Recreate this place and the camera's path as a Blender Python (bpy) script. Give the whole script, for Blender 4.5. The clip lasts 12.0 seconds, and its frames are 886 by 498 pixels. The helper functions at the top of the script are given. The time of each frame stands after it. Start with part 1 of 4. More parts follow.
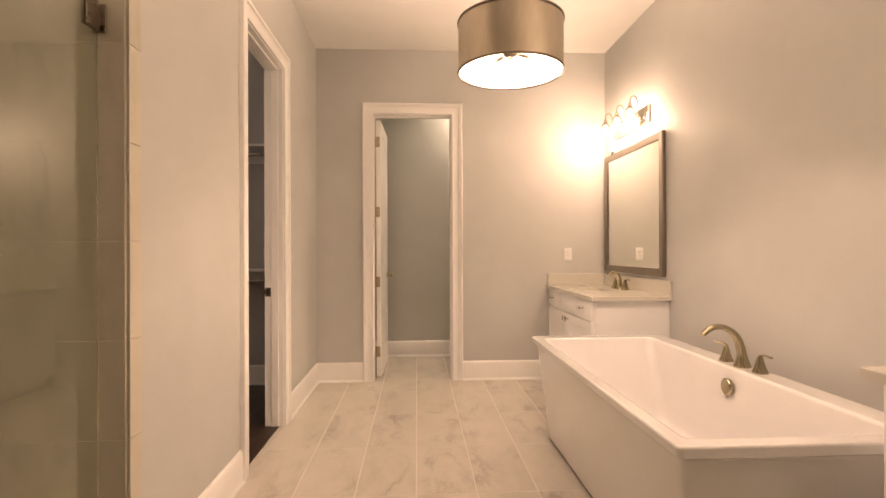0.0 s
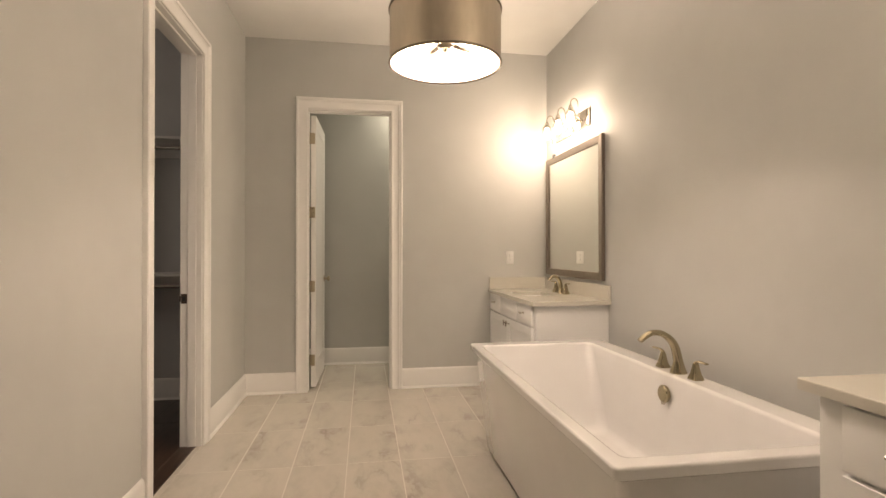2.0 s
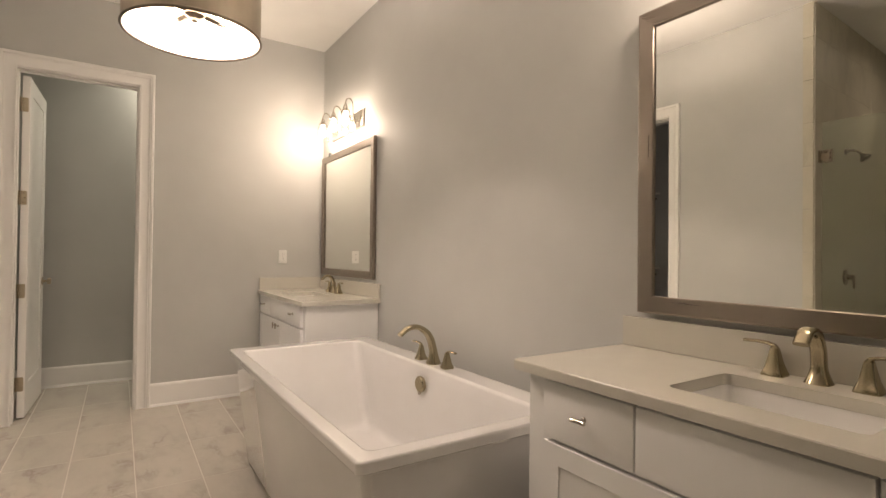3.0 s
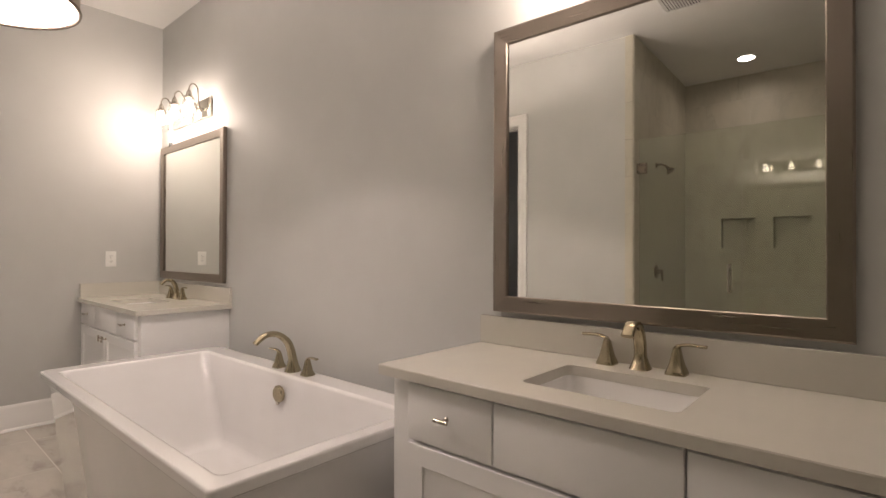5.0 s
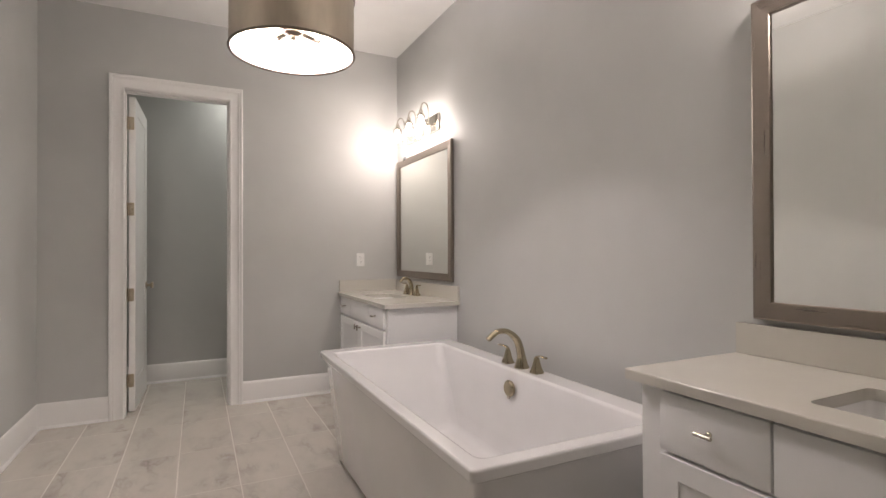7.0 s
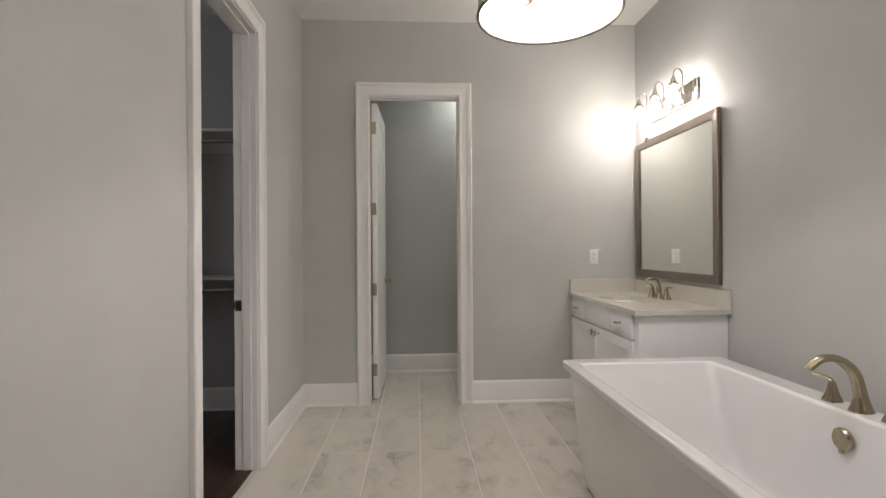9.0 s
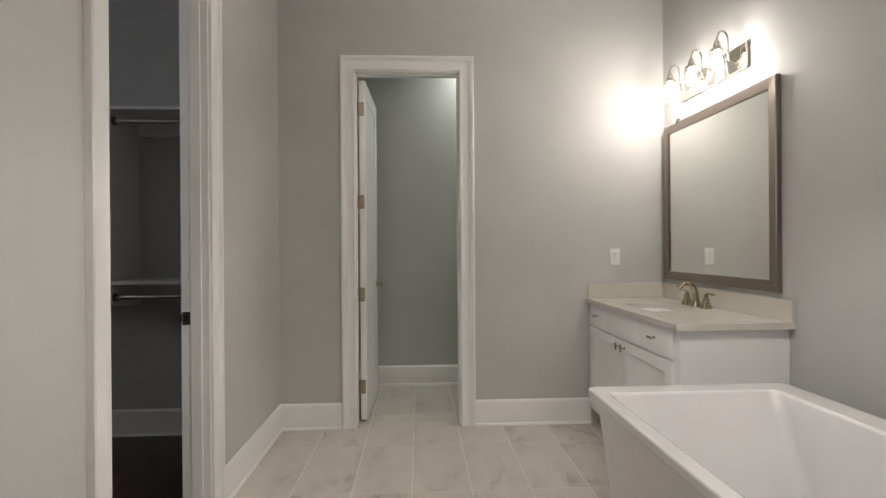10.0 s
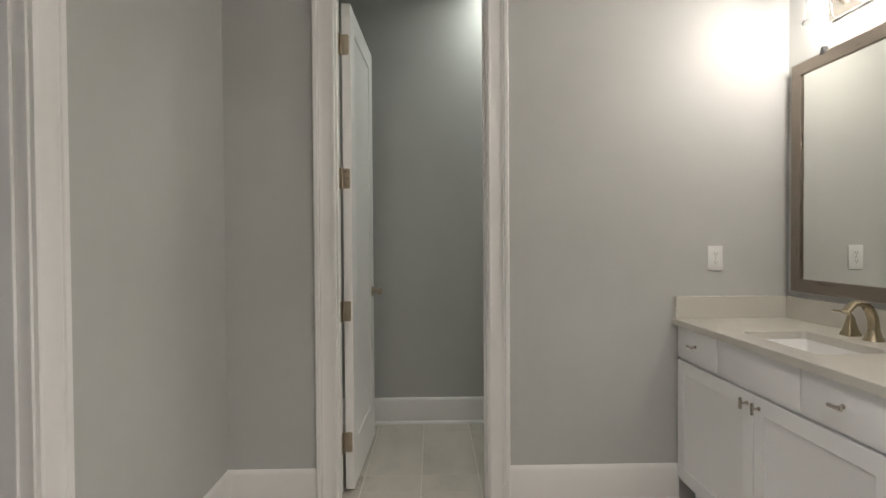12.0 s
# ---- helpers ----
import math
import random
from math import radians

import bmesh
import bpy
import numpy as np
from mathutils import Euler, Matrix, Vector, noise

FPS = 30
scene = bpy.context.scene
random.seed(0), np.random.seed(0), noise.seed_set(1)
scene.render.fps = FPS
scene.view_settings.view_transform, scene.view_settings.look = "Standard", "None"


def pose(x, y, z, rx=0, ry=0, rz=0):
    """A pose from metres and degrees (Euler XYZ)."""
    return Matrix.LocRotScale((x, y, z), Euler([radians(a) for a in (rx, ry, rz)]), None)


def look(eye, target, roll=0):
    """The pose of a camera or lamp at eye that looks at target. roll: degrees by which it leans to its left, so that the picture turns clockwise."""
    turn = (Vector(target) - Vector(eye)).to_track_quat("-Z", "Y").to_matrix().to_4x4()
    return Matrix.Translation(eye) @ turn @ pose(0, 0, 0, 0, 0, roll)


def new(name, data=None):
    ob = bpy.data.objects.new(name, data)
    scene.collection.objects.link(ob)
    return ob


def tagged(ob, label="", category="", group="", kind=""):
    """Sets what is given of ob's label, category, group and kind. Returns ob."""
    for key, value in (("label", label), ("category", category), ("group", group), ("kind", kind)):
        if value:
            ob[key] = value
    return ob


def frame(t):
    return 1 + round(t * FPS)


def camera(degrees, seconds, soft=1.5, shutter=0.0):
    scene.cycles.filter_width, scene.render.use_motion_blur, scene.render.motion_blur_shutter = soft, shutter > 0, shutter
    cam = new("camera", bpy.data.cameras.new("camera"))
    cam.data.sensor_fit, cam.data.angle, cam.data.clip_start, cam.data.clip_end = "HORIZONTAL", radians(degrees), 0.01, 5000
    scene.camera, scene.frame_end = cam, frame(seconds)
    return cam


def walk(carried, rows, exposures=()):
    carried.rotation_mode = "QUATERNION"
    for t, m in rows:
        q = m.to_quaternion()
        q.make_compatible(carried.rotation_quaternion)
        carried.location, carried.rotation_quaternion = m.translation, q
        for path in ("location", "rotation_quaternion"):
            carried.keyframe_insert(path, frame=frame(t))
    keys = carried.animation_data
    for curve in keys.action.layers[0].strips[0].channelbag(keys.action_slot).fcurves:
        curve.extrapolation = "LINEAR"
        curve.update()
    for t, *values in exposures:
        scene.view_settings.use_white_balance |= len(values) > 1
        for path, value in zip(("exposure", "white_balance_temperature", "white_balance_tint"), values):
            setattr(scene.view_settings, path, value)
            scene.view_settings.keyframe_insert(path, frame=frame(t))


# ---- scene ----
cam = camera(83.2, 12.0)
PATH = [
    (0, (0.099, -0.024, 1.211), (0.203, 1.974, 1.214), -0.2),
    (0.5, (0.094, 0.043, 1.219), (0.192, 2.04, 1.224), -0.2),
    (1, (0.101, 0.077, 1.222), (0.199, 2.074, 1.232), -0.2),
    (1.5, (0.133, 0.123, 1.225), (0.248, 2.12, 1.231), -0.2),
    (2, (0.192, 0.133, 1.215), (0.501, 2.109, 1.228), -0.0),
    (2.5, (0.261, 0.141, 1.211), (0.976, 2.009, 1.224), -0.0),
    (3, (0.311, 0.136, 1.198), (1.398, 1.815, 1.221), 0.6),
    (3.5, (0.344, 0.121, 1.206), (1.695, 1.596, 1.227), 0.3),
    (3.7, (0.353, 0.119, 1.201), (1.771, 1.53, 1.225), 0.3),
    (5.3, (0.299, 0.16, 1.224), (1.805, 1.476, 1.239), 0.2),
    (5.5, (0.294, 0.167, 1.22), (1.765, 1.522, 1.239), 0.3),
    (6, (0.271, 0.19, 1.225), (1.606, 1.679, 1.241), 0.1),
    (6.5, (0.23, 0.203, 1.228), (1.374, 1.843, 1.241), -0.1),
    (7, (0.19, 0.208, 1.226), (1.073, 2.003, 1.241), -0.2),
    (7.5, (0.156, 0.214, 1.236), (0.751, 2.124, 1.246), -0.4),
    (7.7, (0.154, 0.229, 1.235), (0.644, 2.168, 1.243), -0.4),
    (9.3, (0.072, 0.752, 1.229), (0.155, 2.75, 1.231), -0.4),
    (9.5, (0.103, 0.862, 1.224), (0.183, 2.86, 1.224), -0.4),
    (10, (0.136, 1.137, 1.236), (0.232, 3.135, 1.233), -0.4),
    (10.5, (0.122, 1.407, 1.235), (0.211, 3.405, 1.228), -0.3),
    (11, (0.117, 1.671, 1.233), (0.203, 3.669, 1.226), -0.4),
    (11.5, (0.155, 1.966, 1.239), (0.232, 3.965, 1.228), -0.4),
    (12, (0.161, 2.227, 1.256), (0.201, 4.227, 1.225), -0.4),
]
EXPOSURES = [
    (0.0, 0.48, 9000, 28),
    (0.5, 0.41, 8520, 22),
    (1.5, 0.23, 7700, 15),
    (2.0, 0.22, 7450, 14),
    (2.5, 0.05, 7200, 13),
    (3.5, 0.05, 6920, 15),
    (5.5, 0.0, 6270, 16),
    (7.0, 0.0, 5880, 14),
    (9.5, -0.07, 5750, 8),
    (12.0, -0.12, 5700, 6),
]
walk(cam, [(t, look(eye, target, roll)) for t, eye, target, roll in PATH], EXPOSURES)

# ---------------------------------------------------------------- light
# warm lamps; the clip's camera settles from a warm to a neutral picture
WARM = (1.0, 0.83, 0.71)
world = bpy.data.worlds.new("world")
scene.world = world
world.use_nodes = True
world.node_tree.nodes["Background"].inputs[0].default_value = (0.9, 0.95, 1.0, 1)
world.node_tree.nodes["Background"].inputs[1].default_value = 0.0


def bulb_lamp(name, x, y, z, watts, radius=0.03, colour=WARM):
    data = bpy.data.lights.new(name, "POINT")
    data.energy, data.color, data.shadow_soft_size = watts, colour, radius
    ob = new(name, data)
    ob.location = (x, y, z)
    return ob


def disc_lamp(name, x, y, z, watts, size, colour=WARM, spread=160):
    data = bpy.data.lights.new(name, "AREA")
    data.shape, data.size, data.energy, data.color, data.spread = "DISK", size, watts, colour, radians(spread)
    ob = new(name, data)
    ob.location = (x, y, z)
    return ob


# ---------------------------------------------------------------- plan
XE, XW, YN, YS, ZC = 1.875, -0.82, 4.60, -1.80, 3.06      # room faces
WT = 0.125                                               # west wall
TY0, TY1, TX0, TX1 = 4.72, 5.665, -0.50, 1.55             # toilet room
CX0, CX1, CY0, CY1 = -3.1, XW - WT, 1.74, 4.555           # closet
SX, SY0, SY1 = -2.50, -0.35, 1.60                         # shower faces
GX = -0.897                                               # shower glass
DOOR_H = 2.457                                            # door head
LX, LY, LZ, LR, LH = 0.545, 2.325, 2.052, 0.247, 0.234        # drum pendant
LIGHT_Y = (0.718, 4.004)                                  # vanity lights
BULB_W, PEND_W = (3.3, 4.3), 19.0
PENDANT = (1.0, 0.842, 0.745)
for cy, watts in zip(LIGHT_Y, BULB_W):
    for k in (-1, 0, 1):
        bulb_lamp("vanity_bulb_light", XE - 0.128, cy + 0.252 * k, 2.215, watts, 0.036)
for k in range(4):
    a = radians(25 + 90 * k)
    bulb_lamp("pendant_bulb_light", LX + 0.11 * math.cos(a), LY + 0.11 * math.sin(a), LZ + 0.135, PEND_W, colour=PENDANT)
disc_lamp("shower_downlight_light", -1.97, 0.95, ZC - 0.012, 2.1, 0.13)
disc_lamp("toilet_downlight_light", 0.72, 5.47, ZC - 0.012, 10.2, 0.13, (0.94, 0.88, 0.73))


# added fill that brightens the closet; no source is known here
data = bpy.data.lights.new("closet_fill_light", "AREA")
data.shape, data.size, data.size_y, data.energy, data.color = "RECTANGLE", 0.8, 0.6, 5.2, (1.0, 0.90, 0.83)
new("closet_fill_light", data).matrix_basis = look((CX0 - 0.115, 2.45, 2.25), (CX0 + 1, 2.45, 2.25))

# ---------------------------------------------------------------- materials
def material(name):
    m = bpy.data.materials.new(name)
    m.use_nodes = True
    nt = m.node_tree
    return m, nt, nt.nodes["Principled BSDF"]


def node(nt, kind, **values):
    n = nt.nodes.new(kind)
    for key, value in values.items():
        n.inputs[key].default_value = value
    return n


def ramp(nt, source, stops):
    r = nt.nodes.new("ShaderNodeValToRGB")
    els = r.color_ramp.elements
    while len(els) < len(stops):
        els.new(0.5)
    for e, (pos, col) in zip(els, stops):
        e.position, e.color = pos, (*col, 1)
    nt.links.new(source, r.inputs[0])
    return r.outputs[0]


def coords(nt, per_object=False, scale=(1, 1, 1)):
    tc = nt.nodes.new("ShaderNodeTexCoord")
    out = tc.outputs["Object"]
    if per_object:
        info = nt.nodes.new("ShaderNodeObjectInfo")
        mul = nt.nodes.new("ShaderNodeVectorMath")
        mul.operation = "SCALE"
        mul.inputs[0].default_value = (37.0, 23.0, 11.0)
        nt.links.new(info.outputs["Random"], mul.inputs["Scale"])
        add = nt.nodes.new("ShaderNodeVectorMath")
        nt.links.new(out, add.inputs[0])
        nt.links.new(mul.outputs[0], add.inputs[1])
        out = add.outputs[0]
    mp = nt.nodes.new("ShaderNodeMapping")
    mp.inputs["Scale"].default_value = scale
    nt.links.new(out, mp.inputs[0])
    return mp.outputs[0]


def noise_tex(nt, vec, scale, detail=4.0, rough=0.55, distortion=0.0):
    n = node(nt, "ShaderNodeTexNoise", Scale=scale, Detail=detail, Roughness=rough, Distortion=distortion)
    nt.links.new(vec, n.inputs["Vector"])
    return n.outputs["Fac"]


def bump(nt, bsdf, height, strength, distance=0.002):
    b = node(nt, "ShaderNodeBump", Strength=strength, Distance=distance)
    nt.links.new(height, b.inputs["Height"])
    nt.links.new(b.outputs[0], bsdf.inputs["Normal"])


def paint(name, colour, rough, vary=0.04, grain=240.0, relief=0.12):
    m, nt, b = material(name)
    vec = coords(nt)
    lo = tuple(c * (1 - vary) for c in colour)
    hi = tuple(min(1, c * (1 + vary)) for c in colour)
    nt.links.new(ramp(nt, noise_tex(nt, vec, 1.7, 3), [(0.3, lo), (0.7, hi)]), b.inputs["Base Color"])
    b.inputs["Roughness"].default_value = rough
    fine = noise_tex(nt, vec, 9.0, 3)
    r = node(nt, "ShaderNodeMapRange", **{"To Min": rough - 0.06, "To Max": rough + 0.06})
    nt.links.new(fine, r.inputs["Value"])
    nt.links.new(r.outputs[0], b.inputs["Roughness"])
    bump(nt, b, noise_tex(nt, vec, grain, 2), relief, 0.001)
    return m


def marble(name, base, vein, rough, vein_amount=1.0, scale=1.0, spread=0.10):
    m, nt, b = material(name)
    vec = coords(nt, True, (scale, scale, scale))
    turned = node(nt, "ShaderNodeMapping", Rotation=(0.5, 0.3, 0.7), Scale=(1.35, 0.6, 1.0))
    nt.links.new(vec, turned.inputs["Vector"])
    vec = turned.outputs[0]
    warp = node(nt, "ShaderNodeTexNoise", Scale=2.2, Detail=5.0, Roughness=0.6)
    nt.links.new(vec, warp.inputs["Vector"])
    add = nt.nodes.new("ShaderNodeVectorMath")
    add.operation = "MULTIPLY_ADD"
    add.inputs[1].default_value = (0.40, 0.40, 0.40)
    nt.links.new(warp.outputs["Color"], add.inputs[0])
    nt.links.new(vec, add.inputs[2])
    veins = noise_tex(nt, add.outputs[0], 3.8, 7, 0.62)
    line = ramp(nt, veins, [(0.50 - spread, (0, 0, 0)), (0.50 - spread * 0.3, (0.35, 0.35, 0.35)), (0.495, (1, 1, 1)), (0.505, (1, 1, 1)), (0.50 + spread * 0.3, (0.35, 0.35, 0.35)), (0.50 + spread, (0, 0, 0))])
    mask = ramp(nt, noise_tex(nt, vec, 3.4, 3), [(0.46, (0, 0, 0)), (0.72, (1, 1, 1))])
    both = nt.nodes.new("ShaderNodeMath")
    both.operation = "MULTIPLY"
    nt.links.new(line, both.inputs[0])
    nt.links.new(mask, both.inputs[1])
    amount = nt.nodes.new("ShaderNodeMath")
    amount.operation = "MULTIPLY"
    amount.inputs[1].default_value = vein_amount
    nt.links.new(both.outputs[0], amount.inputs[0])
    cloud = ramp(nt, noise_tex(nt, vec, 4.5, 6, 0.65), [(0.25, tuple(c * 0.86 for c in base)), (0.5, base), (0.78, tuple(min(1, c * 1.06) for c in base))])
    mix = nt.nodes.new("ShaderNodeMix")
    mix.data_type = "RGBA"
    nt.links.new(amount.outputs[0], mix.inputs[0])
    nt.links.new(cloud, mix.inputs[6])
    mix.inputs[7].default_value = (*vein, 1)
    nt.links.new(mix.outputs[2], b.inputs["Base Color"])
    b.inputs["Roughness"].default_value = rough
    bump(nt, b, noise_tex(nt, vec, 60, 3), 0.05, 0.001)
    return m


def metal(name, colour, rough, stretch=(1, 1, 40), grain=60.0, metallic=1.0, vary=0.10):
    m, nt, b = material(name)
    vec = coords(nt, False, stretch)
    n = noise_tex(nt, vec, grain, 3)
    lo, hi = tuple(c * (1 - vary) for c in colour), tuple(min(1, c * (1 + vary)) for c in colour)
    nt.links.new(ramp(nt, n, [(0.3, lo), (0.7, hi)]), b.inputs["Base Color"])
    r = node(nt, "ShaderNodeMapRange", **{"To Min": rough * 0.8, "To Max": rough * 1.25})
    nt.links.new(n, r.inputs["Value"])
    nt.links.new(r.outputs[0], b.inputs["Roughness"])
    b.inputs["Metallic"].default_value = metallic
    return m


def plain(name, colour, rough, metallic=0.0, coat=0.0):
    m, nt, b = material(name)
    vec = coords(nt)
    lo = tuple(c * 0.97 for c in colour)
    nt.links.new(ramp(nt, noise_tex(nt, vec, 5, 3), [(0.3, lo), (0.7, colour)]), b.inputs["Base Color"])
    b.inputs["Roughness"].default_value = rough
    b.inputs["Metallic"].default_value = metallic
    b.inputs["Coat Weight"].default_value = coat
    return m


def clear(name, tint, rough=0.0):
    m, nt, b = material(name)
    b.inputs["Base Color"].default_value = (*tint, 1)
    b.inputs["Roughness"].default_value = rough
    b.inputs["Transmission Weight"].default_value = 1.0
    b.inputs["IOR"].default_value = 1.47
    return m


def glow(name, colour, strength):
    m, nt, b = material(name)
    b.inputs["Base Color"].default_value = (0.9, 0.9, 0.9, 1)
    b.inputs["Emission Color"].default_value = (*colour, 1)
    b.inputs["Emission Strength"].default_value = strength
    return m


M_WALL = paint("grey_wall_paint", (0.499, 0.502, 0.484), 0.62)
M_CEIL = paint("white_ceiling_paint", (0.78, 0.775, 0.75), 0.8)
M_TRIM = paint("white_trim_gloss", (0.82, 0.812, 0.79), 0.32, 0.02, 90.0, 0.05)
M_CAB = paint("white_cabinet_lacquer", (0.86, 0.86, 0.85), 0.33, 0.015, 120.0, 0.04)
# near-black: paints the shade under the tub, also backs the closet planks
M_DARKGAP = plain("shadow_gap_dark", (0.10, 0.09, 0.08), 0.8)
M_FLOOR = marble("white_marble_floor_tile", (0.55, 0.515, 0.455), (0.33, 0.295, 0.255), 0.24, 0.9, 0.75, 0.12)
M_SHOWER = marble("cream_marble_wall_tile", (0.515, 0.485, 0.40), (0.36, 0.335, 0.275), 0.45, 0.65)
M_GROUT = plain("pale_grout", (0.61, 0.575, 0.52), 0.9)
M_GROUT_WALL = plain("cream_grout", (0.55, 0.525, 0.46), 0.8)
M_QUARTZ = paint("beige_quartz", (0.565, 0.545, 0.485), 0.20, 0.03, 300.0, 0.01)
M_TUB = plain("white_acrylic", (0.755, 0.75, 0.745), 0.02, 0.0, 1.0)
M_SINK = plain("white_porcelain", (0.82, 0.81, 0.79), 0.10, 0.0, 0.4)
M_BRASS = metal("champagne_brushed_nickel", (0.41, 0.355, 0.245), 0.22, (1, 1, 1), 160.0, 1.0, 0.03)
M_PLATE = metal("polished_nickel", (0.62, 0.58, 0.52), 0.12)
M_CHROME = metal("satin_nickel", (0.55, 0.51, 0.45), 0.22)
M_HINGE = metal("pale_brass", (0.42, 0.36, 0.27), 0.40, (1, 1, 1), 20.0, 0.9)
M_SHOWER_HINGE = metal("aged_nickel", (0.28, 0.235, 0.19), 0.28, (1, 1, 1), 60.0, 1.0, 0.05)
M_BRONZE = metal("dark_bronze", (0.13, 0.10, 0.08), 0.4)
M_FRAME = metal("brushed_taupe_metal", (0.285, 0.244, 0.206), 0.29, (40, 1, 40), 5.0, 1.0, 0.02)
M_FRAME_V = metal("brushed_taupe_metal_upright", (0.285, 0.244, 0.206), 0.29, (40, 40, 1), 5.0, 1.0, 0.02)
M_DRUM = metal("brushed_antique_nickel", (0.50, 0.44, 0.35), 0.36, (1, 1, 0.3), 14.0)
M_DRUM_RIM = metal("dark_nickel_rim", (0.20, 0.17, 0.13), 0.3)
M_SHADE_IN = plain("white_shade_lining", (0.88, 0.86, 0.82), 0.6)
M_MIRROR, _nt, _b = material("mirror_silver")
_b.inputs["Base Color"].default_value = (0.86, 0.872, 0.835, 1)
_b.inputs["Metallic"].default_value, _b.inputs["Roughness"].default_value = 1.0, 0.008
M_GLASS = clear("shower_glass", (0.895, 0.938, 0.875))
M_JAR = clear("clear_shade_glass", (0.98, 0.98, 0.98), 0.08)
M_PANE = clear("added_pane_glass", (0.98, 0.98, 0.98))
M_BULB = glow("lit_bulb", (1.0, 0.86, 0.66), 30.0)
M_LENS = glow("lit_downlight_lens", (1.0, 0.90, 0.75), 9.0)
M_PLASTIC = plain("white_plastic", (0.80, 0.80, 0.78), 0.35)
M_SLOT = plain("dark_slot", (0.03, 0.03, 0.03), 0.6)
M_CLOSET_WALL = paint("closet_wall_paint", (0.47, 0.47, 0.47), 0.65)
M_SHELF = paint("white_melamine", (0.70, 0.69, 0.67), 0.45, 0.02, 60.0, 0.04)


def wood(name, lo, hi):
    m, nt, b = material(name)
    vec = coords(nt, True, (14, 1.2, 14))
    nt.links.new(ramp(nt, noise_tex(nt, vec, 3.0, 6, 0.6, 0.6), [(0.3, lo), (0.7, hi)]), b.inputs["Base Color"])
    b.inputs["Roughness"].default_value = 0.35
    return m


M_WOOD = wood("dark_stained_wood", (0.022, 0.013, 0.009), (0.06, 0.034, 0.022))


# ---------------------------------------------------------------- mesh helpers
def add_box(bm, x0, x1, y0, y1, z0, z1, bevel=0.0, seg=2):
    m = Matrix.LocRotScale(((x0 + x1) / 2, (y0 + y1) / 2, (z0 + z1) / 2), None, (x1 - x0, y1 - y0, z1 - z0))
    made = bmesh.ops.create_cube(bm, size=1.0, matrix=m)
    if bevel:
        edges = list({e for v in made["verts"] for e in v.link_edges})
        bmesh.ops.bevel(bm, geom=edges, offset=bevel, segments=seg, profile=0.5, affect="EDGES")
    return bm


def box(x0, x1, y0, y1, z0, z1, bevel=0.0, seg=2):
    return add_box(bmesh.new(), x0, x1, y0, y1, z0, z1, bevel, seg)


def loft(loops, cap_start=True, cap_end=True, closed=True):
    """Rings of equally many points, joined one to the next."""
    bm = bmesh.new()
    rings = [[bm.verts.new(p) for p in ring] for ring in loops]
    n = len(rings[0])
    for a, b in zip(rings, rings[1:]):
        for i in range(n if closed else n - 1):
            j = (i + 1) % n
            bm.faces.new((a[i], a[j], b[j], b[i]))
    if cap_start:
        bm.faces.new(list(reversed(rings[0])))
    if cap_end:
        bm.faces.new(rings[-1])
    bmesh.ops.recalc_face_normals(bm, faces=bm.faces)
    return bm


def lathe(profile, n=28, cap=False, centre=(0, 0, 0)):
    cx, cy, cz = centre
    loops = [[(cx + r * math.cos(2 * math.pi * i / n), cy + r * math.sin(2 * math.pi * i / n), cz + z) for i in range(n)] for r, z in profile]
    return loft(loops, cap, cap)


def tube(points, radii, n=12, squash=1.0, side=Vector((0, 1, 0)), power=2.0):
    """A bar of round (or squarish: power > 2) section along points; squash scales it across side."""
    pts = [Vector(p) for p in points]
    loops = []
    for i, p in enumerate(pts):
        d = (pts[min(i + 1, len(pts) - 1)] - pts[max(i - 1, 0)]).normalized()
        u = (side - d * side.dot(d)).normalized()
        w = d.cross(u)
        r = radii[i] if isinstance(radii, (list, tuple)) else radii
        ru, rw = r if isinstance(r, tuple) else (r, r * squash)
        ring = []
        for k in range(n):
            a = 2 * math.pi * (k + 0.5) / n
            c, s = math.cos(a), math.sin(a)
            q = (abs(c) ** power + abs(s) ** power) ** (-1 / power)
            ring.append(p + u * (ru * q * c) + w * (rw * q * s))
        loops.append(ring)
    return loft(loops)


def arc(points, steps=24):
    """A smooth line through points (Catmull-Rom)."""
    p = [Vector(q) for q in points]
    p = [2 * p[0] - p[1]] + p + [2 * p[-1] - p[-2]]
    out = []
    segs = len(p) - 3
    for s in range(steps + 1):
        f = min(s / steps * segs, segs - 1e-6)
        i, t = int(f), f - int(f)
        a, b, c, d = p[i:i + 4]
        out.append(0.5 * (2 * b + (c - a) * t + (2 * a - 5 * b + 4 * c - d) * t * t + (3 * b - a - 3 * c + d) * t ** 3))
    return out


def sweep(profile, path, place, closed=False):
    """Mitred moulding: profile of (u outward, v proud) along a path in a plane; place(a, b, v) gives the point."""
    n = len(path)
    rings = []
    for i in range(n):
        p = Vector(path[i])
        d0 = (p - Vector(path[i - 1])).normalized() if closed or i > 0 else None
        d1 = (Vector(path[(i + 1) % n]) - p).normalized() if closed or i < n - 1 else None
        d0, d1 = d0 or d1, d1 or d0
        n0, n1 = Vector((-d0.y, d0.x)), Vector((-d1.y, d1.x))
        m = (n0 + n1).normalized()
        m /= max(0.2, m.dot(n0))
        rings.append([place(p.x + m.x * u, p.y + m.y * u, v) for u, v in profile])
    if closed:
        rings.append(rings[0])
    bm = loft(rings, not closed, not closed, True)
    if closed:
        bmesh.ops.remove_doubles(bm, verts=bm.verts, dist=1e-6)
        bmesh.ops.recalc_face_normals(bm, faces=bm.faces)
    return bm


